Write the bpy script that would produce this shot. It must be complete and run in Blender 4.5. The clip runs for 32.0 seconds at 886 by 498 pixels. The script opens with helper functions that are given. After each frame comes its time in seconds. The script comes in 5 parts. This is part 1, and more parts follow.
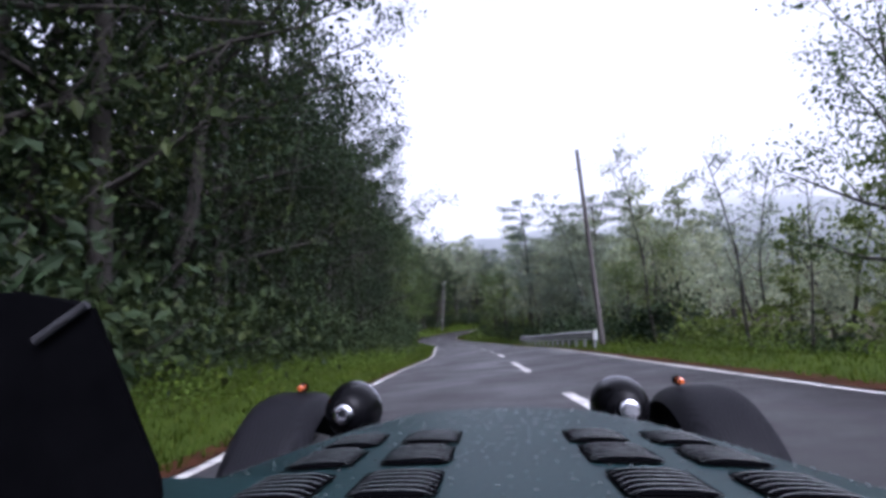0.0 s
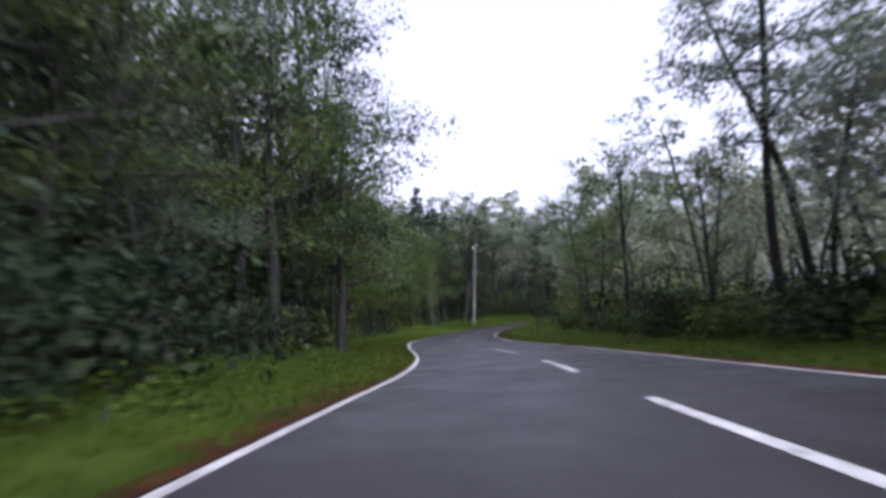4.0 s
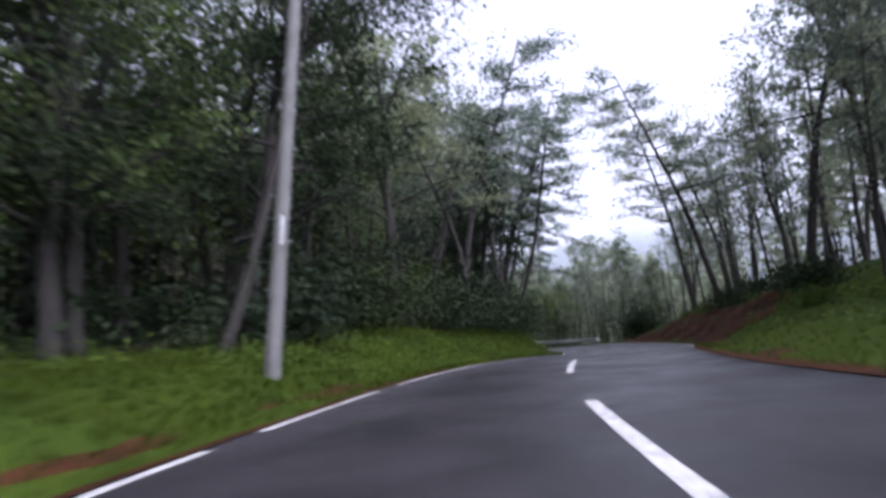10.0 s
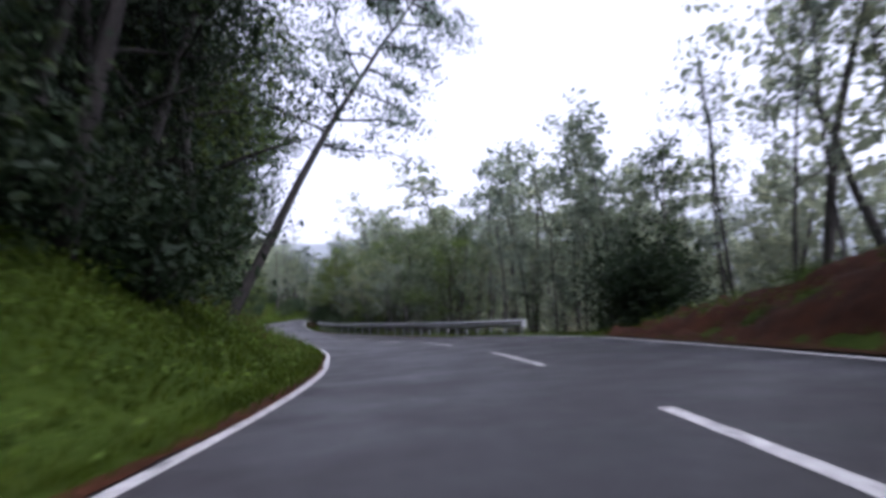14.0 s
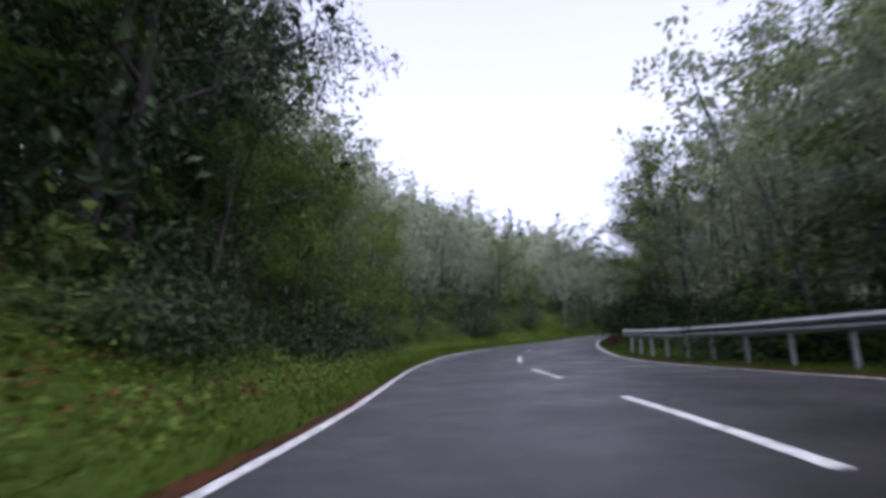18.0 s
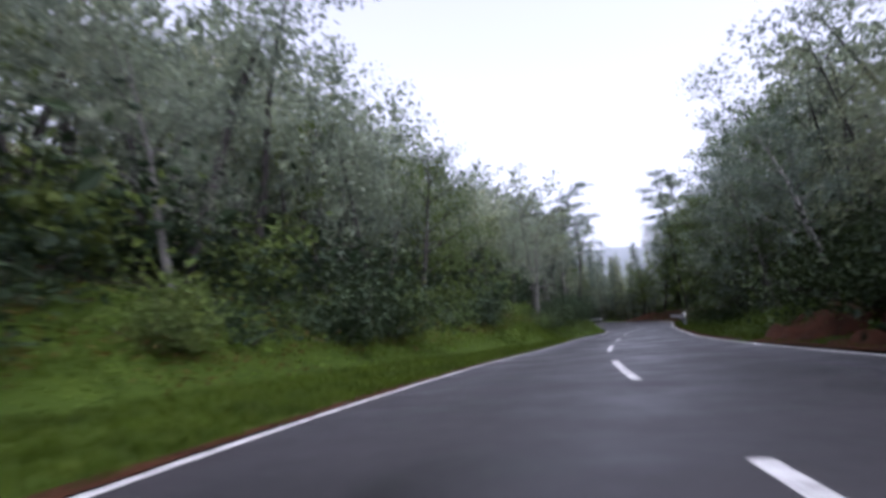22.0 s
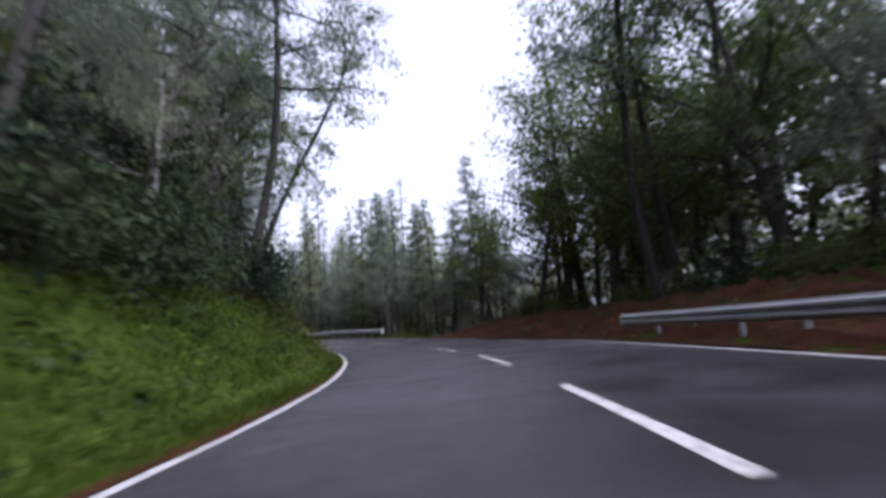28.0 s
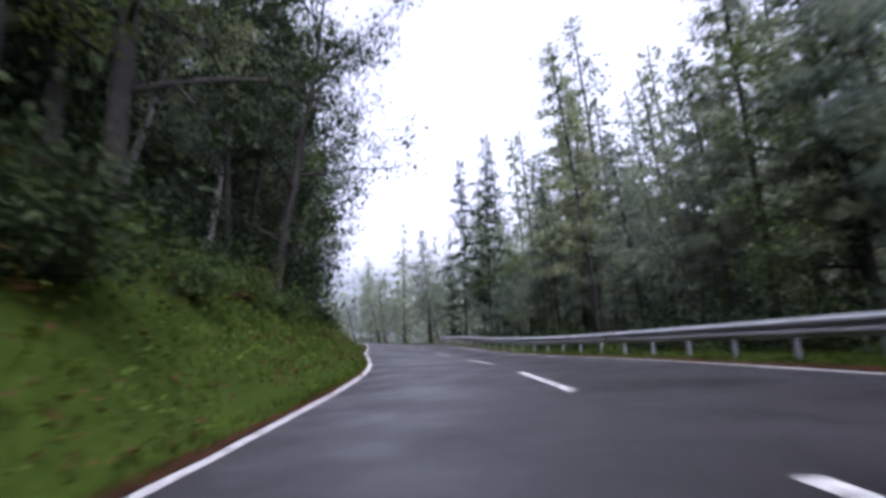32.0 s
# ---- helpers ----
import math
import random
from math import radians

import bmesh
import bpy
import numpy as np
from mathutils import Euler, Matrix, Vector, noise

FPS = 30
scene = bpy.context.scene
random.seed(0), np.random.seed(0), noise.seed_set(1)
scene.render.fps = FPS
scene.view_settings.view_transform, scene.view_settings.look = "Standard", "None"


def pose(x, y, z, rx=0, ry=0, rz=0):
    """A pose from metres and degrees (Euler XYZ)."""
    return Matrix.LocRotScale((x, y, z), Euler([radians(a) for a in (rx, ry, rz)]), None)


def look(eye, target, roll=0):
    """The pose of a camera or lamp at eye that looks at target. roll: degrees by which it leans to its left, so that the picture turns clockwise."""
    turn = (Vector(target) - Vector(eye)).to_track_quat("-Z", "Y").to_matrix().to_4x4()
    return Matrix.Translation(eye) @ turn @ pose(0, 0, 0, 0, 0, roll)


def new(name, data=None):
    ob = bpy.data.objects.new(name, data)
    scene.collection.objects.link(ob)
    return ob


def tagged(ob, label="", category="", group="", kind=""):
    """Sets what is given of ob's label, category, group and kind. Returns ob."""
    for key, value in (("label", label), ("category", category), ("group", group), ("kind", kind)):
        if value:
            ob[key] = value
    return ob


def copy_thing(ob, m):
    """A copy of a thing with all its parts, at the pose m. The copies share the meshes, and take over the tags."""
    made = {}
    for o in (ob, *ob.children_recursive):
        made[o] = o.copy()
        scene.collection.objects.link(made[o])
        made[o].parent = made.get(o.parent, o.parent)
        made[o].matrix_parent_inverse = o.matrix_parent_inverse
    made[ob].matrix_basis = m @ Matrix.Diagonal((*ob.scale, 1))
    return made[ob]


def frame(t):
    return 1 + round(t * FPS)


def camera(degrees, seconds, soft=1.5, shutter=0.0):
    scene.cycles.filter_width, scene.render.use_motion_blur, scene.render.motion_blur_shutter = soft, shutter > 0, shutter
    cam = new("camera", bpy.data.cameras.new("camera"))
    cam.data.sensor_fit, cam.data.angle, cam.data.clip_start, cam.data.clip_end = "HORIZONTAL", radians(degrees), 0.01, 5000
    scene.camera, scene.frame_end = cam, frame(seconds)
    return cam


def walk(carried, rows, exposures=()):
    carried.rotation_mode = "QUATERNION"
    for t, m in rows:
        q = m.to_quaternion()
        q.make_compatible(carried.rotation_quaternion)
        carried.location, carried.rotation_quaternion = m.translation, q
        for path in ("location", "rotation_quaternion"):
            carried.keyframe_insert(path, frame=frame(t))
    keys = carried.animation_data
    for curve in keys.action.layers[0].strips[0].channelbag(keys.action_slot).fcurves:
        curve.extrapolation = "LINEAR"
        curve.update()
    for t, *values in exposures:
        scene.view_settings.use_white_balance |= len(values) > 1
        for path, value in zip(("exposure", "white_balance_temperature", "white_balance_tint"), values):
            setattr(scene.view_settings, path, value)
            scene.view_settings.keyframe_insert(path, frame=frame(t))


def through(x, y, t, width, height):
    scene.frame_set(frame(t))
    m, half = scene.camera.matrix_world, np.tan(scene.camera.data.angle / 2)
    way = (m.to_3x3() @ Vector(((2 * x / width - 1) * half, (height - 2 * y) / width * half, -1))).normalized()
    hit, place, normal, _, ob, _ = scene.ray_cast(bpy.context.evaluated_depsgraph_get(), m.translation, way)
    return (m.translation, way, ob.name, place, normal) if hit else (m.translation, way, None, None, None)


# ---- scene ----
FOV = 76.19
cam = camera(FOV, 32.0, soft=3.5, shutter=0.5)
# seconds, x, y, z, heading, pitch, lean
PATH = [
    (0.0, -1.329, -0.132, 0.765, 2.75, 7.73, -1.61),
    (0.034, -1.329, -0.132, 0.765, 2.75, 7.73, -1.61),
    (0.3, -1.388, 4.0, 0.652, 2.40, 7.79, -1.65),
    (1.0, -1.515, 13.406, 0.392, 1.63, 7.94, -1.75),
    (2.0, -1.572, 26.008, 0.068, 2.99, 7.06, -2.79),
    (3.0, -1.960, 39.413, -0.315, 4.29, 7.73, -2.40),
    (3.5, -2.224, 45.141, -0.424, 5.69, 7.79, -2.30),
    (4.2, -3.010, 53.596, -0.586, 6.99, 7.81, -1.97),
    (4.9, -3.771, 62.337, -0.764, 8.90, 8.14, -1.65),
    (5.5, -4.719, 69.551, -0.872, 14.45, 8.81, -1.37),
    (6.0, -5.866, 75.339, -0.904, 15.48, 8.98, -1.75),
    (7.0, -8.207, 85.967, -0.902, 10.68, 9.14, -2.15),
    (8.0, -9.015, 97.412, -0.851, 4.32, 8.99, -3.19),
    (9.0, -8.624, 109.171, -0.704, -2.41, 9.98, -3.25),
    (10.0, -6.590, 120.565, -0.377, -8.09, 11.40, -3.39),
    (11.0, -3.651, 130.915, 0.043, -17.62, 10.63, -2.50),
    (12.0, -0.512, 140.662, 0.391, -26.93, 9.16, -0.54),
    (13.0, 4.947, 150.332, 0.528, -24.90, 9.28, 0.32),
    (14.0, 9.051, 159.104, 0.650, -15.61, 9.04, -1.48),
    (15.0, 11.399, 169.420, 0.876, -7.57, 10.14, -1.59),
    (15.5, 11.685, 175.096, 0.975, -7.94, 10.51, -1.81),
    (16.1, 12.186, 182.489, 1.191, 0.47, 10.07, -1.84),
    (16.8, 12.194, 191.782, 1.354, 4.33, 9.96, -1.88),
    (17.5, 12.077, 199.758, 1.533, 9.63, 10.88, -1.92),
    (18.0, 11.807, 204.190, 1.682, 14.75, 12.10, -2.63),
    (19.0, 9.849, 212.583, 2.006, 20.37, 11.76, -1.61),
    (20.0, 8.573, 219.274, 2.282, 19.71, 12.04, -2.99),
    (21.0, 6.989, 228.868, 2.775, 11.94, 12.31, -3.81),
    (22.0, 6.486, 239.018, 3.460, 8.29, 12.37, -4.03),
    (23.0, 6.067, 250.221, 4.143, -1.99, 12.29, -2.56),
    (24.0, 7.654, 262.180, 4.827, -6.70, 12.77, -1.53),
    (24.5, 8.670, 268.222, 5.192, -7.97, 12.40, -1.23),
    (25.2, 10.462, 276.641, 5.745, -8.54, 12.84, -1.28),
    (25.9, 12.210, 284.537, 6.287, -9.55, 12.86, -1.34),
    (26.5, 13.464, 289.709, 6.627, -10.38, 12.83, -1.39),
    (27.0, 14.003, 292.676, 6.807, -12.85, 12.92, -2.40),
    (28.0, 16.715, 303.927, 7.525, -10.21, 12.70, -3.38),
    (29.0, 17.958, 313.878, 8.187, -3.57, 12.78, -1.41),
    (30.0, 18.828, 324.843, 9.031, 5.87, 13.76, -1.74),
    (31.0, 17.187, 337.289, 10.285, 13.50, 14.31, -3.12),
    (32.0, 14.317, 347.166, 11.333, 18.14, 14.23, -3.18),
]
walk(cam, [(t, pose(x, y, z, 90 + pitch, 0, yaw) @ pose(0, 0, 0, 0, 0, lean)) for t, x, y, z, yaw, pitch, lean in PATH],
     [(0, 1.72, 5480, 26), (2, 1.62, 5480, 26), (6, 1.8, 5480, 26), (9, 1.88, 5480, 26), (11, 1.74, 5480, 26), (13, 1.74, 5480, 26), (15, 1.76, 5480, 26), (18, 1.58, 5480, 26), (20, 1.78, 5480, 26), (22, 1.64, 5480, 26), (24, 1.56, 5480, 26), (27, 1.76, 5480, 26), (30, 1.66, 5480, 26), (32, 1.86, 5480, 26)])

# the road: bends, grades, lane widths and crossfall along its length
BEND_S = np.arange(-12, 432, 6.0)
BEND = np.array([4.54, 3.28, 1.97, 0.47, -0.33, -0.96, -0.71, 1.52, 4.98, 3.79, 0.19, -2.06, 1.87, 10.86, 13.58, 6.32, -4.86, -11.28, -13.58, -13.24, -13.19, -13.44, -8.80, -8.39, -15.53, -19.66, -10.98, 6.67, 18.36, 17.19, 12.09, 13.61, 17.67, 11.36, -0.34, 1.27, 11.06, 14.18, 9.90, 1.99, -8.73, -15.64, -13.32, -10.23, -6.59, -6.43, -8.09, -5.25, -0.54, -0.25, -2.59, -2.03, 0.20, 0.09, 4.12, 9.46, 9.03, 13.16, 25.18, 24.80, 10.11, -2.93, -2.47, 5.63, 10.23, 7.93, 1.13, -2.79, -0.37, 6.07, 13.14, 18.72, 23.19, 27.26]) / 1000
GRADE_S = np.arange(-15, 435, 15.0)
GRADE = np.array([-0.029, -0.030, -0.020, -0.032, -0.020, -0.023, -0.003, 0.002, 0.013, 0.035, 0.041, 0.004, 0.026, 0.027, 0.008, 0.034, 0.040, 0.073, 0.058, 0.061, 0.069, 0.060, 0.071, 0.080, 0.102, 0.084, 0.086, 0.109, 0.111, 0.107])
LANE_S = np.arange(-30, 450, 30.0)
LANE_LEFT = np.array([3.41, 3.46, 3.79, 3.94, 3.53, 4.04, 3.30, 4.30, 3.91, 4.32, 3.22, 3.65, 4.37, 3.74, 4.01, 3.57])
LANE_RIGHT = np.array([3.00, 2.78, 2.67, 3.07, 3.32, 2.91, 3.54, 3.98, 4.31, 4.24, 3.40, 3.22, 3.84, 3.54, 3.28, 3.31])
CROSSFALL = np.array([0.032, 0.044, 0.078, 0.027, 0.014, 0.038, 0.005, 0.063, 0.012, -0.014, 0.012, 0.033, 0.070, 0.030, -0.016, -0.032])
DASH_PHASE = 18.06
RAILS = [(22.4, 50.0, 0.8, 0.0, 0.0), (188.2, 237.9, 0.8, -0.03, 0.34), (293.3, 327.9, 0.9, 0.25, 0.02), (356.6, 412.0, 0.8, 0.0, 0.0)]
POLES = [(25.8, 4.6), (130.7, -5.3)]

# ---- light ----
world = bpy.data.worlds.new("overcast_sky")
world.use_nodes = True
scene.world = world
wn, wl = world.node_tree.nodes, world.node_tree.links
sky = wn.new("ShaderNodeTexSky")
sky.sky_type, sky.sun_disc = "NISHITA", False
sky.sun_elevation, sky.sun_rotation = radians(48), radians(150)
sky.air_density, sky.dust_density, sky.ozone_density = 1.0, 8.0, 1.0
hue = wn.new("ShaderNodeHueSaturation")
hue.inputs["Saturation"].default_value = 0.12
wl.new(sky.outputs["Color"], hue.inputs["Color"])
wl.new(hue.outputs["Color"], wn["Background"].inputs["Color"])
wn["Background"].inputs["Strength"].default_value = 0.15
sun = new("sun", bpy.data.lights.new("sun", "SUN"))
sun.data.energy, sun.data.angle, sun.data.color = 0.5, radians(60), (1.0, 0.97, 0.93)
sun.matrix_world = look((0, 0, 60), (-20, 30, 0))


# ---- materials ----
def material(name, rough=0.8, metal=0.0):
    m = bpy.data.materials.new(name)
    m.use_nodes = True
    b = m.node_tree.nodes["Principled BSDF"]
    b.inputs["Roughness"].default_value, b.inputs["Metallic"].default_value = rough, metal
    return m, m.node_tree.nodes, m.node_tree.links, b


def noise_tex(n, l, scale, detail=4, rough=0.6, space="Object"):
    c = n.new("ShaderNodeTexCoord")
    t = n.new("ShaderNodeTexNoise")
    t.inputs["Scale"].default_value, t.inputs["Detail"].default_value, t.inputs["Roughness"].default_value = scale, detail, rough
    l.new(c.outputs[space], t.inputs["Vector"])
    return t.outputs["Fac"]


def ramp(n, l, fac, stops):
    r = n.new("ShaderNodeValToRGB")
    e = r.color_ramp.elements
    while len(e) < len(stops):
        e.new(0.5)
    for k, (p, c) in zip(e, stops):
        k.position, k.color = p, (*c, 1) if len(c) == 3 else c
    l.new(fac, r.inputs["Fac"])
    return r.outputs["Color"]


def blend(n, l, fac, a, b, mode="MIX"):
    x = n.new("ShaderNodeMix")
    x.data_type, x.blend_type = "RGBA", mode
    for sock, v in ((x.inputs["Factor"], fac), (x.inputs["A"], a), (x.inputs["B"], b)):
        if isinstance(v, (int, float)):
            sock.default_value = v
        elif isinstance(v, tuple):
            sock.default_value = (*v, 1)
        else:
            l.new(v, sock)
    return x.outputs["Result"]


def bump(n, l, b, height, strength, dist=0.02):
    u = n.new("ShaderNodeBump")
    u.inputs["Strength"].default_value, u.inputs["Distance"].default_value = strength, dist
    l.new(height, u.inputs["Height"])
    l.new(u.outputs["Normal"], b.inputs["Normal"])


def stained(name, dark, light, scale, rough=0.8, metal=0.0, grain=60, relief=0.3, dist=0.01, rough2=None, gloss=0.5):
    """A surface that varies between two colours at two scales, with fine relief."""
    m, n, l, b = material(name, rough, metal)
    big, fine = noise_tex(n, l, scale), noise_tex(n, l, grain, 3)
    c = blend(n, l, 0.35, ramp(n, l, big, [(0.3, dark), (0.7, light)]), ramp(n, l, fine, [(0.3, dark), (0.7, light)]))
    l.new(c, b.inputs["Base Color"])
    b.inputs["Specular IOR Level"].default_value = gloss
    bump(n, l, b, fine, relief, dist)
    if rough2 is not None:
        r = n.new("ShaderNodeMapRange")
        r.inputs["From Min"].default_value, r.inputs["From Max"].default_value = 0.35, 0.65
        r.inputs["To Min"].default_value, r.inputs["To Max"].default_value = rough, rough2
        l.new(big, r.inputs["Value"])
        l.new(r.outputs["Result"], b.inputs["Roughness"])
    return m


def leaf_material(name, dark, light, warm, through=0.35):
    """Foliage: each leaf, each clump and each plant a little different, some light passing through."""
    m, n, l, b = material(name, 0.55)
    geo, info = n.new("ShaderNodeNewGeometry"), n.new("ShaderNodeObjectInfo")
    mid = tuple(0.55 * q + 0.45 * w for q, w in zip(light, dark))
    c = blend(n, l, 0.5, mid, ramp(n, l, geo.outputs["Random Per Island"], [(0.0, dark), (0.8, light), (1.0, warm)]))
    clump = ramp(n, l, noise_tex(n, l, 0.75, 3, 0.55), [(0.32, (0.6, 0.62, 0.68)), (0.5, (1.0, 1.0, 1.0)), (0.7, (1.34, 1.3, 1.12))])
    tone = ramp(n, l, info.outputs["Random"], [(0.0, (0.72, 0.78, 0.8)), (0.5, (1.0, 1.0, 1.0)), (1.0, (1.2, 1.12, 0.8))])
    c = blend(n, l, 1.0, blend(n, l, 1.0, c, clump, "MULTIPLY"), tone, "MULTIPLY")
    l.new(c, b.inputs["Base Color"])
    b.inputs["Specular IOR Level"].default_value = 0.06
    tr, mix = n.new("ShaderNodeBsdfTranslucent"), n.new("ShaderNodeMixShader")
    l.new(c, tr.inputs["Color"])
    mix.inputs["Fac"].default_value = through
    l.new(b.outputs["BSDF"], mix.inputs[1])
    l.new(tr.outputs["BSDF"], mix.inputs[2])
    l.new(mix.outputs["Shader"], n["Material Output"].inputs["Surface"])
    return m


ASPHALT = stained("wet_asphalt", (0.006, 0.0054, 0.0057), (0.017, 0.0152, 0.0158), 0.6, 0.34, grain=90, relief=0.35, rough2=0.6, gloss=0.2)
SOIL = stained("red_soil", (0.007, 0.0036, 0.002), (0.041, 0.0145, 0.0063), 1.6, 0.9, grain=14, relief=0.8, dist=0.05, gloss=0.05)
TURF = stained("turf", (0.012, 0.021, 0.0024), (0.026, 0.040, 0.004), 0.8, 0.9, grain=9, relief=0.9, dist=0.06, gloss=0.04)
LITTER = stained("forest_floor", (0.010, 0.009, 0.005), (0.028, 0.026, 0.010), 0.4, 0.95, grain=7, relief=0.9, dist=0.08, gloss=0.15)
BARK = stained("bark", (0.011, 0.010, 0.009), (0.034, 0.030, 0.026), 3.0, 0.95, grain=25, relief=0.9, dist=0.03, gloss=0.15)
PALE_BARK = stained("pale_bark", (0.035, 0.032, 0.028), (0.095, 0.09, 0.078), 3.0, 0.9, grain=20, relief=0.7, dist=0.02)
GALVANISED = stained("galvanised_steel", (0.15, 0.153, 0.16), (0.3, 0.305, 0.31), 1.2, 0.45, 0.3, grain=40, relief=0.1, dist=0.004)
WHITE_STEEL = stained("white_painted_steel", (0.26, 0.265, 0.26), (0.42, 0.425, 0.42), 2.0, 0.45, grain=30, relief=0.1, dist=0.004)
POST_STEEL = stained("weathered_grey_steel", (0.07, 0.072, 0.075), (0.16, 0.163, 0.168), 2.0, 0.6, grain=30, relief=0.1, dist=0.004, gloss=0.2)
CONCRETE = stained("pale_concrete", (0.05, 0.048, 0.043), (0.095, 0.092, 0.085), 2.5, 0.85, grain=40, relief=0.3, dist=0.006)
OLD_WOOD = stained("weathered_wood", (0.018, 0.015, 0.014), (0.05, 0.043, 0.04), 2.0, 0.9, grain=30, relief=0.5, dist=0.01)
CERAMIC, *_ = material("white_ceramic", 0.25)
LEAF_GREEN = leaf_material("leaf_green", (0.030, 0.047, 0.016), (0.066, 0.094, 0.028), (0.092, 0.105, 0.032), 0.42)
LEAF_FRESH = leaf_material("leaf_fresh_green", (0.030, 0.050, 0.010), (0.064, 0.1, 0.017), (0.094, 0.115, 0.023), 0.45)
LEAF_DARK = leaf_material("leaf_dark_green", (0.009, 0.016, 0.008), (0.022, 0.034, 0.015), (0.036, 0.044, 0.018), 0.25)
# mist painted into the leaf colour: palest grey-green, for the deeper woods
LEAF_FAR_HAZE = leaf_material("leaf_far_haze", (0.115, 0.138, 0.11), (0.18, 0.21, 0.165), (0.2, 0.215, 0.165), 0.5)
# roadside leaves lightened and greyed: haze put into their base colour
LEAF_HAZE = leaf_material("leaf_haze", (0.082, 0.104, 0.076), (0.138, 0.165, 0.12), (0.155, 0.17, 0.125), 0.48)
GRASS = leaf_material("grass_blade", (0.018, 0.031, 0.003), (0.039, 0.061, 0.006), (0.066, 0.065, 0.014), 0.45)
DRY_LEAF = leaf_material("dry_brown_leaf", (0.022, 0.014, 0.006), (0.058, 0.034, 0.014), (0.085, 0.05, 0.018), 0.25)


def worn_paint():
    """White road paint, worn through to the asphalt in flecks."""
    m, n, l, b = material("worn_white_road_paint", 0.5)
    worn = noise_tex(n, l, 7, 8, 0.75)
    c = ramp(n, l, worn, [(0.37, (0.03, 0.03, 0.03)), (0.47, (0.23, 0.225, 0.21)), (0.72, (0.43, 0.42, 0.395))])
    l.new(c, b.inputs["Base Color"])
    bump(n, l, b, noise_tex(n, l, 80, 2), 0.2, 0.004)
    return m


PAINT = worn_paint()


# ---- mesh helpers ----
def mesh_object(name, verts, faces, mat, smooth=False):
    me = bpy.data.meshes.new(name)
    v = verts.tolist() if hasattr(verts, "tolist") else [tuple(p) for p in verts]
    f = faces.tolist() if hasattr(faces, "tolist") else faces
    me.from_pydata(v, [], f)
    for x in mat if isinstance(mat, (list, tuple)) else [mat]:
        me.materials.append(x)
    if smooth:
        me.polygons.foreach_set("use_smooth", [True] * len(me.polygons))
    me.update()
    return new(name, me)


def part(name, bm, mat, parent, label="", smooth=True):
    """One bmesh as one mesh object under a thing or a part."""
    me = bpy.data.meshes.new(name)
    bmesh.ops.recalc_face_normals(bm, faces=bm.faces)
    bm.to_mesh(me)
    bm.free()
    me.materials.append(mat)
    if smooth:
        me.polygons.foreach_set("use_smooth", [True] * len(me.polygons))
        me.set_sharp_from_angle(angle=radians(40))
    ob = new(name, me)
    ob.parent = parent
    return tagged(ob, label)


def child(ob, parent, label=""):
    ob.parent = parent
    return tagged(ob, label)


def tube(path, radii, sides=7):
    """Vertices and faces of a tapered tube along a path, closed at its end."""
    path, V, F = np.array(path, float), [], []
    side = np.array((0.31, 0.77, 0.55))
    for i, p in enumerate(path):
        t = path[min(i + 1, len(path) - 1)] - path[max(i - 1, 0)]
        t = t / (np.linalg.norm(t) + 1e-9)
        u = np.cross(t, side)
        u = u / (np.linalg.norm(u) + 1e-9)
        w = np.cross(t, u)
        for k in range(sides):
            a = 2 * math.pi * k / sides
            V.append(p + radii[i] * (math.cos(a) * u + math.sin(a) * w))
    for i in range(len(path) - 1):
        for k in range(sides):
            a, b = i * sides + k, i * sides + (k + 1) % sides
            F.append((a, b, b + sides, a + sides))
    F.append(tuple(range((len(path) - 1) * sides, len(path) * sides)))
    return V, F


def merged(pieces):
    V, F = [], []
    for v, f in pieces:
        o = len(V)
        V += list(v)
        F += [tuple(i + o for i in q) for q in f]
    return V, F


def leaf_cards(rng, centres, size, up=0.5, slim=0.55):
    """One folded leaf at each centre: four corners of a lozenge, tilted at random."""
    n = len(centres)
    nrm = rng.normal(size=(n, 3)) + np.array((0, 0, up))
    nrm /= np.linalg.norm(nrm, axis=1)[:, None]
    a = np.cross(nrm, rng.normal(size=(n, 3)))
    a /= np.linalg.norm(a, axis=1)[:, None] + 1e-9
    b = np.cross(nrm, a)
    s = (size * rng.uniform(0.6, 1.35, n))[:, None]
    P = np.stack([centres - a * s, centres - b * s * slim + nrm * s * 0.18, centres + a * s, centres + b * s * slim + nrm * s * 0.18], 1)
    return P.reshape(-1, 3), np.arange(4 * n).reshape(n, 4)


def in_ball(rng, n, r):
    """Points spread through a ball, thicker towards its shell."""
    q = rng.normal(size=(n, 3))
    return q / (np.linalg.norm(q, axis=1)[:, None] + 1e-9) * (r * rng.uniform(0, 1, n) ** 0.45)[:, None]


def clump_leaves(rng, hubs, weights, n, size, spread, flat=0.6, core=0.022, up=0.6, slim=0.55):
    """Small leaves in clumps round the twigs, over a core of close-set sprays that stops the light."""
    hubs = np.array(hubs)
    w = None if weights is None else np.array(weights) / np.sum(weights)
    k = int(n * core)
    squash = np.array((1, 1, flat))
    inner = hubs[rng.choice(len(hubs), k, p=w)] + in_ball(rng, k, spread * 0.5) * squash
    outer = hubs[rng.choice(len(hubs), n, p=w)] + in_ball(rng, n, spread) * squash
    v0, f0 = leaf_cards(rng, inner, size * 2.2, up, slim)
    v1, f1 = leaf_cards(rng, outer, size, up, slim)
    return np.concatenate([v0, v1]), np.concatenate([f0, f1 + len(v0)])


# ---- the road's line ----
STEP = 0.5
road_s = np.arange(-40, 500, STEP)


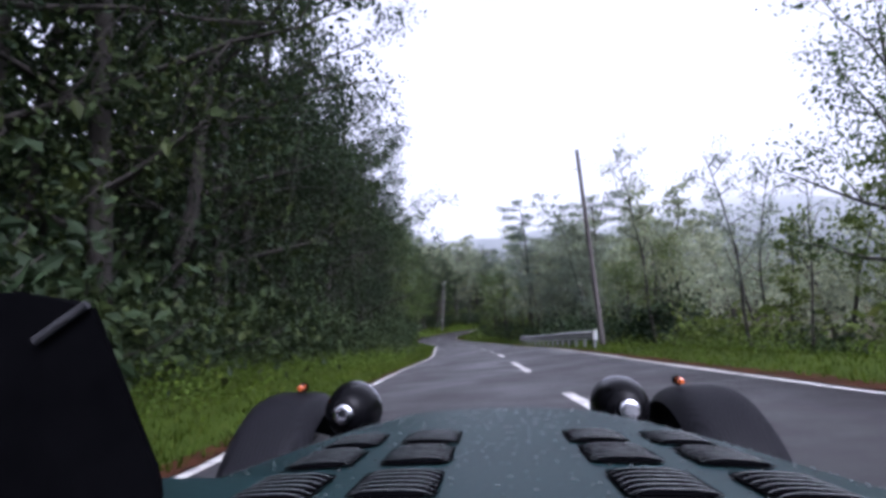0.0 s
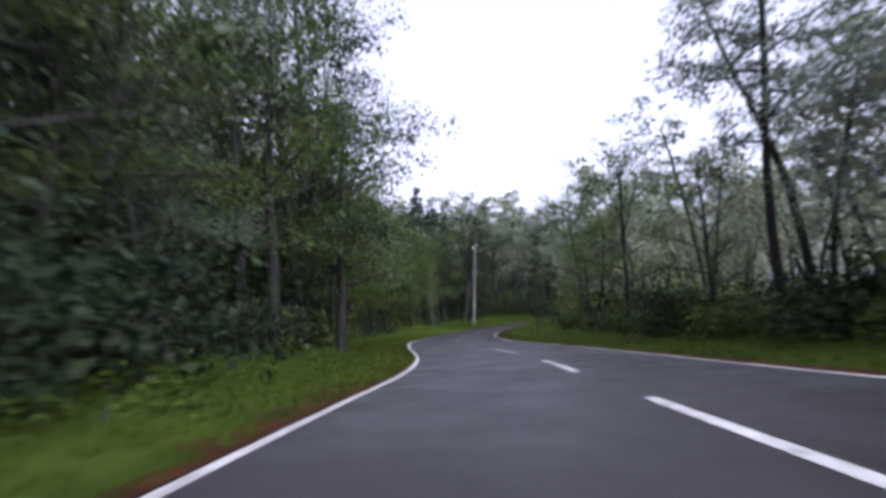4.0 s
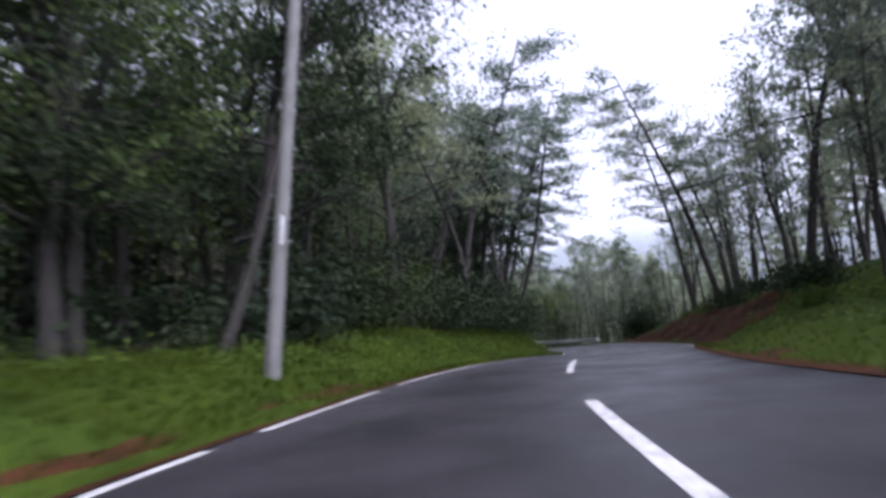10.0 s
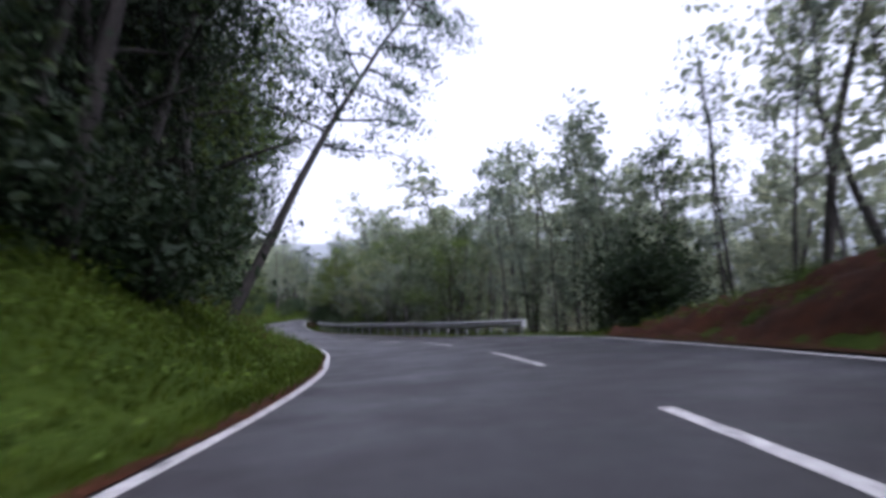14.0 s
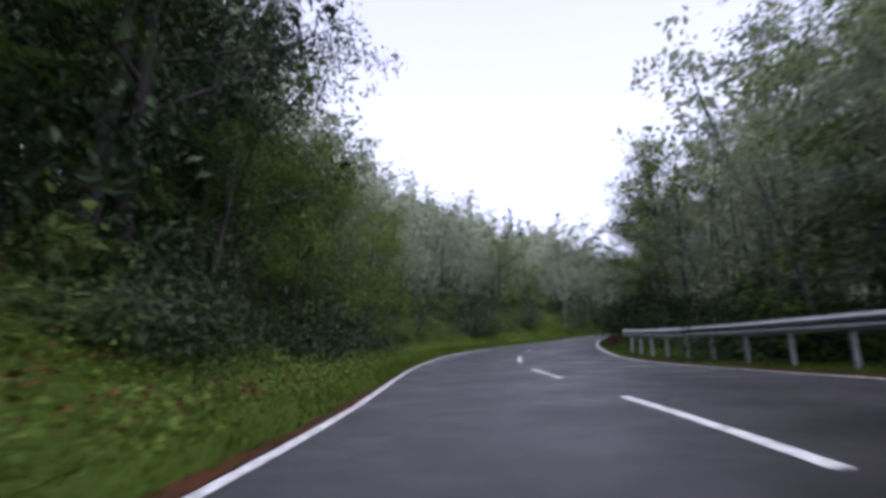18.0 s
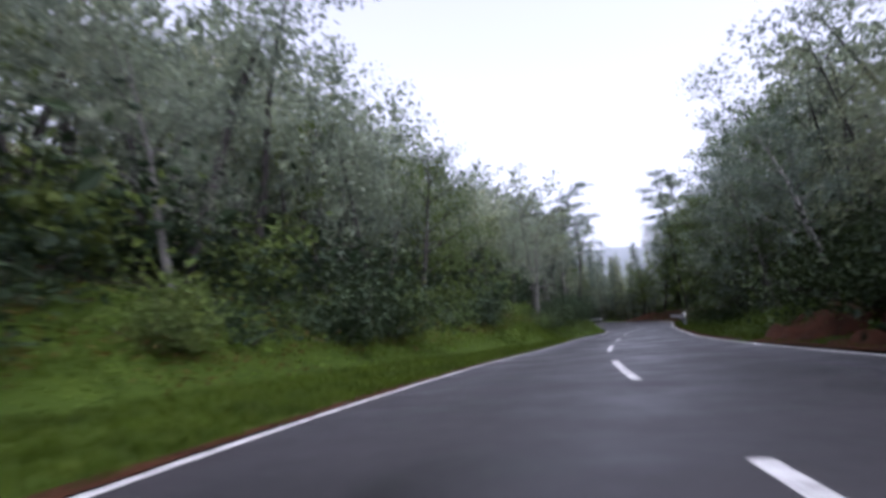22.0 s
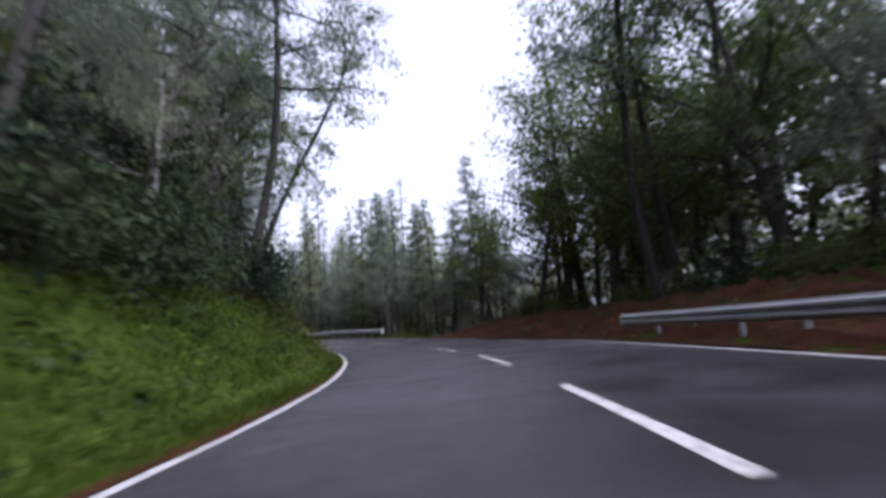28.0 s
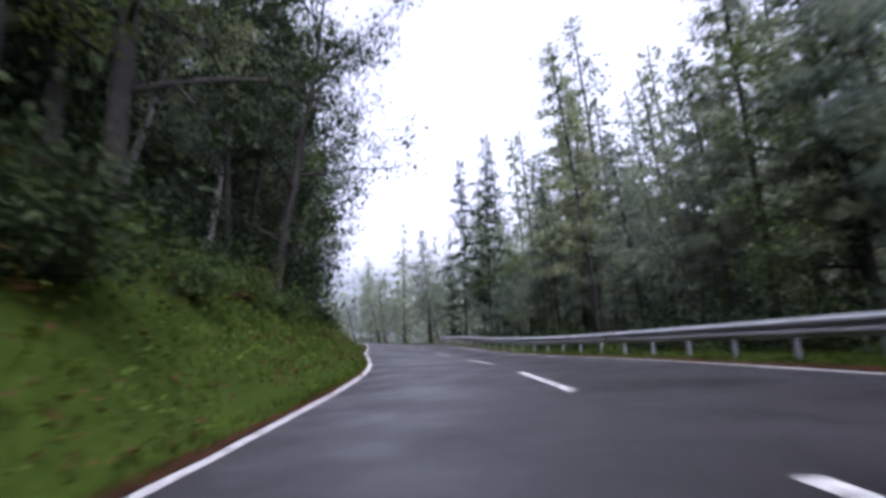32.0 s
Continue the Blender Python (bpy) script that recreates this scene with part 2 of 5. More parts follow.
def integrate_line():
    psi = np.concatenate([[0], np.cumsum(np.interp(road_s[:-1] + STEP / 2, BEND_S, BEND)) * STEP])
    mid = (psi[1:] + psi[:-1]) / 2
    x = np.concatenate([[0], np.cumsum(-np.sin(mid)) * STEP])
    y = np.concatenate([[0], np.cumsum(np.cos(mid)) * STEP])
    z = np.concatenate([[0], np.cumsum(np.interp(road_s[:-1] + STEP / 2, GRADE_S, GRADE)) * STEP])
    at0 = [np.interp(0, road_s, q) for q in (psi, x, y, z)]
    psi, x, y, z = psi - at0[0], x, y, z - at0[3]
    c, s = math.cos(-at0[0]), math.sin(-at0[0])
    dx, dy = x - at0[1], y - at0[2]
    return psi, c * dx - s * dy, s * dx + c * dy, z


road_psi, road_x, road_y, road_z = integrate_line()


def left_edge(s):
    return np.interp(s, LANE_S, LANE_LEFT)


def right_edge(s):
    return np.interp(s, LANE_S, LANE_RIGHT)


SHOULDER = 0.18
# s, width of the flat verge, rise per metre beyond it, greatest rise
LEFT_BANK = [(-40, 3.0, 0.25, 4), (40, 3.2, 0.25, 4), (60, 4.0, 0.2, 4), (112, 4.0, 0.25, 5), (122, 0.2, 0.7, 0.6), (134, 0.4, 0.5, 1.2), (150, 1.0, 0.75, 7), (172, 0.8, 0.85, 9),
             (190, 1.5, 0.6, 14), (215, 2.2, 0.8, 20), (238, 4.0, 0.75, 22), (262, 3.6, 0.7, 20), (285, 1.6, 0.6, 14), (305, 1.2, 0.8, 14), (330, 0.6, 1.15, 16), (440, 0.8, 1.0, 16)]
RIGHT_BANK = [(-40, 2.5, -0.12, -2), (45, 2.5, -0.12, -2), (70, 3.0, 0.12, 1.2), (105, 1.0, 0.28, 2.0), (119, 0.9, 0.3, 1.6), (140, 0.8, 0.4, 2.2), (147, 0.7, 1.1, 3.2), (172, 0.6, 1.1, 3.0), (180, 1.0, 0.4, 1.0),
              (188, 1.4, -0.45, -9), (225, 1.4, -0.4, -7), (240, 1.0, 0.35, 1.5), (262, 0.8, 0.6, 2.0), (274, 1.6, 0.4, 1.2), (286, 1.5, -0.35, -6), (312, 1.4, -0.25, -4),
              (322, 0.8, 0.8, 1.8), (345, 0.9, 0.6, 1.6), (353, 1.6, -0.3, -6), (440, 1.6, -0.4, -8)]


def bank_rise(table, s, e):
    """Height above the road's edge at the distance e beyond it."""
    ks = [r[0] for r in table]
    flat, slope, top = (np.interp(s, ks, [r[i] for r in table]) for i in (1, 2, 3))
    x = np.maximum(e - flat, 0)
    up = np.abs(top) * (1 - np.exp(-np.abs(slope) * x / np.maximum(np.abs(top), 0.05)))
    return np.where(slope >= 0, up, -up) + 0.05 * np.minimum(np.maximum(e, 0), flat)


def surface(s, d):
    """Height of the land at s metres along the road and d metres to the right of its middle."""
    s, d = np.asarray(s, float), np.asarray(d, float)
    z, tilt = np.interp(s, road_s, road_z), np.interp(s, LANE_S, CROSSFALL)
    le, re = left_edge(s) + SHOULDER, right_edge(s) + SHOULDER
    onroad = z + np.clip(d, -le, re) * tilt
    return onroad + np.where(d < -le, bank_rise(LEFT_BANK, s, -le - d), 0) + np.where(d > re, bank_rise(RIGHT_BANK, s, d - re), 0)


def place(s, d, lift=0.0):
    c = np.interp(s, road_s, road_psi)
    return np.stack([np.interp(s, road_s, road_x) + d * np.cos(c), np.interp(s, road_s, road_y) + d * np.sin(c), surface(s, d) + lift], -1)


def heading(s):
    return float(np.interp(s, road_s, road_psi))


def nearest(px, py):
    """s and d of points of the plan, by the nearest point of the road's middle."""
    rx, ry, rs, rp = road_x[::3], road_y[::3], road_s[::3], road_psi[::3]
    s, d = np.empty(len(px)), np.empty(len(px))
    for a in range(0, len(px), 4000):
        dx, dy = px[a:a + 4000, None] - rx[None], py[a:a + 4000, None] - ry[None]
        j = np.argmin(dx * dx + dy * dy, 1)
        i = np.arange(len(j))
        along = -np.sin(rp[j]) * dx[i, j] + np.cos(rp[j]) * dy[i, j]
        across = np.cos(rp[j]) * dx[i, j] + np.sin(rp[j]) * dy[i, j]
        s[a:a + 4000] = np.clip(rs[j] + along, -39, 499)
        far = np.hypot(dx[i, j], dy[i, j])
        d[a:a + 4000] = np.where(far > 6, np.sign(across) * far, across)
    return s, d


def strip(name, s0, s1, lat, lift, mat, step=1.0, thick=0.0):
    """A band that follows the road; lat gives its offsets across at each s."""
    S = np.linspace(s0, s1, max(2, int(math.ceil((s1 - s0) / step)) + 1))
    cols = lat(S)
    V = np.stack([place(S, c, lift) for c in cols], 1)
    n, m = len(S), len(cols)
    F = [(i * m + k, i * m + k + 1, (i + 1) * m + k + 1, (i + 1) * m + k) for i in range(n - 1) for k in range(m - 1)]
    V = V.reshape(-1, 3)
    if thick:
        o = len(V)
        V = np.concatenate([V, V - np.array((0, 0, thick))])
        rim = [i * m for i in range(n)] + [(n - 1) * m + k for k in range(1, m)] + [i * m + m - 1 for i in range(n - 2, -1, -1)] + [k for k in range(m - 2, 0, -1)]
        F += [(rim[i], rim[i - 1], rim[i - 1] + o, rim[i] + o) for i in range(len(rim))]
    return mesh_object(name, V, F, mat, True)


# ---- ground, road and its paint ----
def build_ground():
    g = 1.5
    x0, x1, y0, y1 = road_x.min() - 75, road_x.max() + 75, road_y.min() - 40, road_y.max() + 75
    X, Y = np.arange(x0, x1, g), np.arange(y0, y1, g)
    XX, YY = np.meshgrid(X, Y)
    px, py = XX.ravel(), YY.ravel()
    s, d = nearest(px, py)
    z = surface(s, d)
    over = np.maximum(-d - left_edge(s), d - right_edge(s))
    z = z - 0.5 * np.clip(1 - (over - 1) / 7, 0, 1)
    z += np.where(over > 6, 0.25 * np.sin(px * 0.7 + py * 0.3) * np.cos(py * 0.55), 0)
    nx, ny = len(X), len(Y)
    V = np.stack([px, py, z], 1)
    i = (np.arange(ny - 1)[:, None] * nx + np.arange(nx - 1)[None]).ravel()
    F = np.stack([i, i + 1, i + nx + 1, i + nx], 1)
    # the skirt that carries the sheet on to the horizon
    rim = [k for k in range(nx)] + [r * nx + nx - 1 for r in range(1, ny)] + [(ny - 1) * nx + k for k in range(nx - 2, -1, -1)] + [r * nx for r in range(ny - 2, 0, -1)]
    mid = np.array(((x0 + x1) / 2, (y0 + y1) / 2))
    far = []
    for k in rim:
        w = V[k, :2] - mid
        far.append((*(mid + w / np.linalg.norm(w) * 1500), V[k, 2] * 0.3))
    o = len(V)
    V = np.concatenate([V, np.array(far)])
    F = F.tolist() + [(rim[k], o + k, o + (k + 1) % len(rim), rim[(k + 1) % len(rim)]) for k in range(len(rim))]
    return tagged(mesh_object("ground", V, F, LITTER, True), "brown leafy forest floor rising in banks beside the road", "ground", kind="structure")


ground = build_ground()
road = strip("road", -39, 492, lambda S: [-left_edge(S) - SHOULDER, -left_edge(S) * 0.5, 0 * S, right_edge(S) * 0.5, right_edge(S) + SHOULDER], 0.0, ASPHALT, 1.0, 0.12)
tagged(road, "wet dark grey asphalt two-lane mountain road", "road", kind="structure")


def wavy(S, k, amount):
    return amount * (np.sin(S * 0.9 + k) * 0.5 + np.sin(S * 2.3 + 2 * k) * 0.3 + np.sin(S * 5.1 + k) * 0.2)


verge_l = strip("grass_verge", -39, 492, lambda S: [-left_edge(S) - SHOULDER + 0.02 - e + (wavy(S, 1, 0.12) if 0 < e < 1 else 0) for e in (0.0, 0.45, 1.0, 1.6, 2.4, 3.4, 4.6, 6.0, 7.5)], 0.02, TURF, 1.0)
verge_r = strip("grass_verge", -39, 492, lambda S: [right_edge(S) + SHOULDER - 0.02 + e for e in (0.0, 0.45, 1.0, 1.6, 2.4, 3.4, 4.6, 6.0, 7.5)], 0.02, TURF, 1.0)
for v in (verge_l, verge_r):
    tagged(v, "strip of short wet green grass beside the asphalt", "verge", kind="structure")


def soil_strip(name, s0, s1, side, inner, outer, k, label):
    edge = (lambda S: -left_edge(S) - SHOULDER) if side < 0 else (lambda S: right_edge(S) + SHOULDER)
    ob = strip(name, s0, s1, lambda S: [edge(S) + side * (inner + wavy(S, k + 4, 0.05)), edge(S) + side * 0.5 * (inner + outer), edge(S) + side * (outer + wavy(S, k, 0.5 * min(1, outer)))], 0.024, SOIL, 0.4)
    return tagged(ob, label, "soil", kind="structure")


soil_strip("soil_edge", -39, 56, -1, -0.11, 0.12, 3, "narrow band of red-brown earth along the asphalt")
soil_strip("soil_edge", 56, 150, -1, -0.11, 0.5, 3, "worn band of red-brown earth along the asphalt")
soil_strip("soil_edge", 150, 492, -1, -0.11, 0.12, 5, "narrow band of red-brown earth along the asphalt")
soil_strip("soil_edge", -39, 92, 1, -0.11, 0.3, 7, "narrow band of red-brown earth along the asphalt")
soil_strip("soil_edge", 92, 144, 1, -0.11, 0.75, 7, "worn band of red-brown earth along the asphalt")
soil_strip("soil_edge", 190, 236, 1, -0.11, 0.3, 8, "narrow band of red-brown earth along the asphalt")
soil_strip("soil_edge", 264, 318, 1, -0.11, 0.4, 8, "narrow band of red-brown earth along the asphalt")
soil_strip("soil_edge", 340, 492, 1, -0.11, 0.35, 9, "narrow band of red-brown earth along the asphalt")


def cut_bank(s0, s1, reach, label):
    """Bare earth of a cutting, lumpy, laid over the bank's slope."""
    S = np.arange(s0, s1 + 0.01, 0.5)
    E = np.concatenate([[-0.05, 0.3], np.arange(0.6, reach + 0.01, 0.35)])
    r = np.random.default_rng(int(s0))
    taper = np.clip(np.minimum(S - s0, s1 - S) / 3, 0, 1)
    rows = []
    for k, e in enumerate(E):
        p = place(S, right_edge(S) + SHOULDER + e, 0.05 + (0.1 if k > 1 else 0.0))
        if 1 < k < len(E) - 1:
            p[:, 2] += r.normal(size=len(S)) * 0.085 * taper + 0.12 * taper * np.sin(S * 1.3 + e * 2.1)
        p[:, 2] -= (1 - taper) * 0.2 + (0.25 if k == len(E) - 1 else 0)
        rows.append(p)
    V = np.stack(rows, 1)
    n, m = V.shape[:2]
    F = [(i * m + k, i * m + k + 1, (i + 1) * m + k + 1, (i + 1) * m + k) for i in range(n - 1) for k in range(m - 1)]
    return tagged(mesh_object("earth_bank", V.reshape(-1, 3), F, SOIL, True), label, "bank", kind="structure")


cut_bank(142, 183, 4.2, "steep bare bank of wet red earth beside the road")
cut_bank(245, 265, 3.0, "low brown earth bank under the trees")
cut_bank(316, 350, 4.2, "bare bank of red-brown earth beside the road")


def paint_band(name, s0, s1, off, half, label=""):
    ob = strip(name, s0, s1, lambda S: [off(S) - half, off(S) + half], 0.006, PAINT, 0.7)
    return child(ob, road, label)


def edge_gaps(a, b, holes):
    out, x = [], a
    for h0, h1 in holes:
        out.append((x, h0))
        x = h1
    return out + [(x, b)]


for a, b in edge_gaps(-39, 492, [(126.5, 127.6), (132, 133.2)]):
    paint_band("edge_line", a, b, lambda S: -left_edge(S), 0.075)
for a, b in edge_gaps(-39, 492, [(34, 36), (43, 45), (49, 52), (96, 98.5), (104, 106), (112, 150), (333, 335), (338, 340)]):
    paint_band("edge_line", a, b, lambda S: right_edge(S), 0.075)
for n in range(-5, 48):
    e = DASH_PHASE + 10 * n
    if -38 < e - 5 and e < 490:
        paint_band("centre_dash", e - 5, e, lambda S: 0 * S, 0.075)


TAR = stained("old_tar", (0.003, 0.003, 0.003), (0.008, 0.0075, 0.0075), 3.0, 0.75, grain=60, relief=0.2, gloss=0.05)


def tar_seam(s0, s1, off, sway, k, half=0.011):
    """A crack in the asphalt, filled with tar, wandering along the lane."""
    ob = strip("tar_seam", s0, s1, lambda S: [off + wavy(S, k, sway) + (S - s0) * 0.03 - half, off + wavy(S, k, sway) + (S - s0) * 0.03 + half], 0.004, TAR, 0.2)
    return child(ob, road, "thin dark crack filled with tar")


for k, (s0, s1, off, sway) in enumerate(((231, 241, 1.7, 0.35), (240, 253, 2.3, 0.3), (246, 250, 1.5, 0.2))):
    tar_seam(s0, s1, off, sway, k * 1.7)


# ---- trees and plants ----
def limb(rng, base, way, length, r0, n=5, droop=0.0, wander=0.25):
    p, q, path, rad = np.array(base, float), np.array(way, float), [], []
    q = q / np.linalg.norm(q)
    for i in range(n):
        path.append(p.copy())
        rad.append(max(r0 * (1 - 0.85 * i / (n - 1)), 0.008))
        q = q + rng.normal(size=3) * wander * 0.5 + np.array((0, 0, -droop))
        q = q / np.linalg.norm(q)
        p = p + q * length / (n - 1)
    return path, rad


def finish_tree(name, wood, leaves, bark, leaf_mat, label, category="tree"):
    root = new(name)
    child(mesh_object("trunk", np.array(wood[0]), wood[1], bark, True), root)
    if leaves is not None:
        child(mesh_object("crown", leaves[0], leaves[1], leaf_mat), root)
    return tagged(root, label, category, "trees beside the road")


def broad_tree(seed, height, spread, n_leaf, leaf_size, bark, leaf_mat, label, low=0.25, clump=0.75):
    """A broadleaf tree: bent trunk, forked limbs, clumped leaves with gaps."""
    rng = np.random.default_rng(seed)
    path, rad = limb(rng, (0, 0, -0.3), (rng.normal() * 0.08, rng.normal() * 0.08, 1), height * 0.86, height * 0.014 + 0.03, 9, 0, 0.12)
    wood, hubs = [tube(path, rad, 8)], []
    for i in range(15):
        f = low + (0.97 - low) * (i + rng.uniform(0, 0.8)) / 15
        k = f * 8
        a = int(min(k, 7))
        base = path[a] + (path[a + 1] - path[a]) * (k - a)
        ang = i * 2.4 + rng.normal() * 0.4
        ln = spread * (1.05 - 0.55 * abs(f - 0.55)) * rng.uniform(0.7, 1.1)
        lp, lr = limb(rng, base, (math.cos(ang), math.sin(ang), 0.25 + f * 0.7), ln, rad[a] * 0.45, 5, 0.02)
        wood.append(tube(lp, lr, 5))
        hubs += [(q, 0.55 + 0.5 * j / 4) for j, q in enumerate(lp[1:], 1) if rng.uniform() < 0.9]
        for _ in range(2):
            j = rng.integers(1, 4)
            tp, tr = limb(rng, lp[j], rng.normal(size=3) + np.array((math.cos(ang), math.sin(ang), 0.3)), ln * 0.5, lr[j] * 0.6, 4)
            wood.append(tube(tp, tr, 4))
            hubs += [(q, 0.8) for q in tp[2:]]
    hubs.append((np.array(path[-1]), 0.8))
    leaves = clump_leaves(rng, [h[0] for h in hubs], [h[1] for h in hubs], n_leaf, leaf_size, clump * 1.05)
    return finish_tree("broadleaf_tree", merged(wood), leaves, bark, leaf_mat, label)


def conifer_tree(seed, height, spread, n_leaf, leaf_size, leaf_mat, label, bare=0.25):
    """A cedar: straight trunk, whorls of drooping boughs, sprays along them."""
    rng = np.random.default_rng(seed)
    path, rad = limb(rng, (0, 0, -0.3), (rng.normal() * 0.02, rng.normal() * 0.02, 1), height, height * 0.0075 + 0.03, 9, 0, 0.03)
    wood, pts = [tube(path, rad, 8)], []
    n = int(height * 3.2)
    for i in range(n):
        f = bare + (1 - bare) * (i / n)
        base = np.array([np.interp(f * 8, range(9), [p[k] for p in path]) for k in range(3)])
        ang = i * 2.4 + rng.normal() * 0.3
        ln = spread * (1 - (f - bare) / (1 - bare) * 0.9) * rng.uniform(0.65, 1.1) * (0.75 if f < bare + 0.1 else 1)
        lp, lr = limb(rng, base, (math.cos(ang), math.sin(ang), 0.15), ln, 0.03, 4, 0.13, 0.15)
        wood.append(tube(lp, lr, 4))
        for _ in range(max(3, int(n_leaf * ln / (spread * 0.55) / n))):
            u = rng.uniform(0.2, 1.05)
            q = np.array([np.interp(u * 3, range(4), [p[k] for p in lp]) for k in range(3)])
            pts.append(q + rng.normal(size=3) * np.array((0.22, 0.22, 0.14)))
    pts = np.array(pts)
    v0, f0 = leaf_cards(rng, pts, leaf_size, 0.9, 0.3)
    v1, f1 = leaf_cards(rng, pts[::16] * np.array((0.75, 0.75, 1.0)), leaf_size * 2.2, 0.9, 0.4)
    leaves = np.concatenate([v0, v1]), np.concatenate([f0, f1 + len(v0)])
    return finish_tree("conifer_tree", merged(wood), leaves, BARK, leaf_mat, label)


def pine_tree(seed, height, spread, n_leaf, leaf_size, leaf_mat, label, lean=0.12, start=0.45):
    """A pine: bare leaning trunk, level boughs, tufts in flat layers."""
    rng = np.random.default_rng(seed)
    a0 = rng.uniform(0, 6.3)
    path, rad = limb(rng, (0, 0, -0.3), (lean * math.cos(a0), lean * math.sin(a0), 1), height, height * 0.009 + 0.04, 10, -0.01, 0.1)
    wood, hubs = [tube(path, rad, 8)], []
    for i in range(16):
        f = start + (0.98 - start) * i / 15
        base = np.array([np.interp(f * 9, range(10), [p[k] for p in path]) for k in range(3)])
        ang = i * 2.6 + rng.normal() * 0.5
        ln = spread * rng.uniform(0.5, 1.1) * (1 - 0.55 * (f - start) / (1 - start))
        lp, lr = limb(rng, base, (math.cos(ang), math.sin(ang), 0.22), ln, 0.05, 5, 0.03, 0.3)
        wood.append(tube(lp, lr, 5))
        hubs += lp[2:]
        for _ in range(3):
            tp, tr = limb(rng, lp[rng.integers(2, 5)], rng.normal(size=3) * np.array((1, 1, 0.3)), ln * 0.4, 0.02, 3)
            wood.append(tube(tp, tr, 3))
            hubs += tp[1:]
    for f in np.linspace(0.12, start, 5):
        base = np.array([np.interp(f * 9, range(10), [p[k] for p in path]) for k in range(3)])
        ang = rng.uniform(0, 6.3)
        wood.append(tube(*limb(rng, base, (math.cos(ang), math.sin(ang), 0.1), rng.uniform(0.4, 1.4), 0.025, 4, 0.02, 0.4), 4))
    leaves = clump_leaves(rng, hubs, None, n_leaf, leaf_size, 0.72, 0.36, 0.012, 0.8, 0.32)
    return finish_tree("pine_tree", merged(wood), leaves, BARK, leaf_mat, label)


def slender_tree(seed, height, n_leaf, leaf_size, leaf_mat, label, bark=None):
    """A thin tall tree with upright forks and few leaves."""
    rng = np.random.default_rng(seed)
    path, rad = limb(rng, (0, 0, -0.3), (rng.normal() * 0.1, rng.normal() * 0.1, 1), height, height * 0.006 + 0.035, 9, 0, 0.14)
    wood, hubs = [tube(path, rad, 6)], []
    for i in range(14):
        f = 0.3 + 0.68 * i / 14
        base = np.array([np.interp(f * 8, range(9), [p[k] for p in path]) for k in range(3)])
        ang = i * 2.4 + rng.normal() * 0.5
        ln = height * 0.2 * rng.uniform(0.6, 1.2) * (1.2 - f * 0.6)
        lp, lr = limb(rng, base, (math.cos(ang), math.sin(ang), 0.8), ln, 0.035, 5, 0.01, 0.35)
        wood.append(tube(lp, lr, 4))
        hubs += lp[2:]
        for _ in range(3):
            tp, tr = limb(rng, lp[rng.integers(1, 5)], rng.normal(size=3) + np.array((0, 0, 0.5)), ln * 0.5, 0.015, 4)
            wood.append(tube(tp, tr, 3))
            hubs += tp[1:]
    leaves = clump_leaves(rng, hubs, None, n_leaf, leaf_size, 0.5, 0.8, 0.008, 0.4)
    return finish_tree("slender_tree", merged(wood), leaves, bark or BARK, leaf_mat, label)


def bush(seed, w, h, n_leaf, leaf_size, leaf_mat, label, name="bush"):
    """A bush: stems from one root and a ragged, lumpy mass of leaves."""
    rng = np.random.default_rng(seed)
    wood, hubs = [], []
    for i in range(9):
        ang = i * 2.4 + rng.normal() * 0.3
        lp, lr = limb(rng, (0.1 * math.cos(ang), 0.1 * math.sin(ang), -0.1), (math.cos(ang) * w / h, math.sin(ang) * w / h, 0.9), math.hypot(w, h) * rng.uniform(0.55, 0.85), 0.03, 5, 0.03, 0.3)
        wood.append(tube(lp, lr, 4))
        hubs += lp[1:]
    c = np.array(hubs)
    pick = rng.integers(0, len(c), n_leaf)
    p = c[pick] + rng.normal(size=(n_leaf, 3)) * np.array((0.3 * w, 0.3 * w, 0.2 * h))
    p[:, 2] = np.abs(p[:, 2]) + 0.03
    root = new(name)
    child(mesh_object("stem", np.array(merged(wood)[0]), merged(wood)[1], BARK, True), root)
    mid = np.array((0, 0, h * 0.45))
    inner = mid + (p[::8] - mid) * 0.6
    v0, f0 = leaf_cards(rng, inner, leaf_size * 2.0, 0.7)
    v1, f1 = leaf_cards(rng, p, leaf_size, 0.7)
    child(mesh_object("foliage", np.concatenate([v0, v1]), np.concatenate([f0, f1 + len(v0)]), leaf_mat), root)
    return tagged(root, label, "bush", "bushes beside the road")


B1 = broad_tree(11, 11, 3.6, 7000, 0.058, BARK, LEAF_GREEN, "leafy green broadleaf tree on the roadside bank")
B2 = broad_tree(12, 13, 4.0, 8000, 0.062, BARK, LEAF_DARK, "tall dark green broadleaf tree in dense roadside forest", 0.2)
B3 = broad_tree(13, 9, 3.2, 7000, 0.054, BARK, LEAF_FRESH, "fresh light green broadleaf tree at the forest edge", 0.15)
B4 = broad_tree(14, 12, 3.8, 7600, 0.06, PALE_BARK, LEAF_HAZE, "broadleaf tree with a thin crown, mist painted into its grey-green", 0.35)
C1 = conifer_tree(21, 15, 2.7, 5200, 0.115, LEAF_DARK, "tall dark green cedar with a straight trunk")
C3 = conifer_tree(23, 17, 3.5, 8000, 0.115, LEAF_HAZE, "tall grey-green cedar with a bare lower trunk", 0.27)
P1 = pine_tree(31, 14, 3.4, 4200, 0.10, LEAF_HAZE, "tall pine with a bare leaning trunk and layered boughs")
P2 = pine_tree(32, 12, 3.0, 4200, 0.10, LEAF_DARK, "dark pine with a crooked trunk and flat layers of needles", 0.3, 0.4)
S1 = slender_tree(41, 11, 2000, 0.07, LEAF_HAZE, "slender sparse tree with thin upright branches")
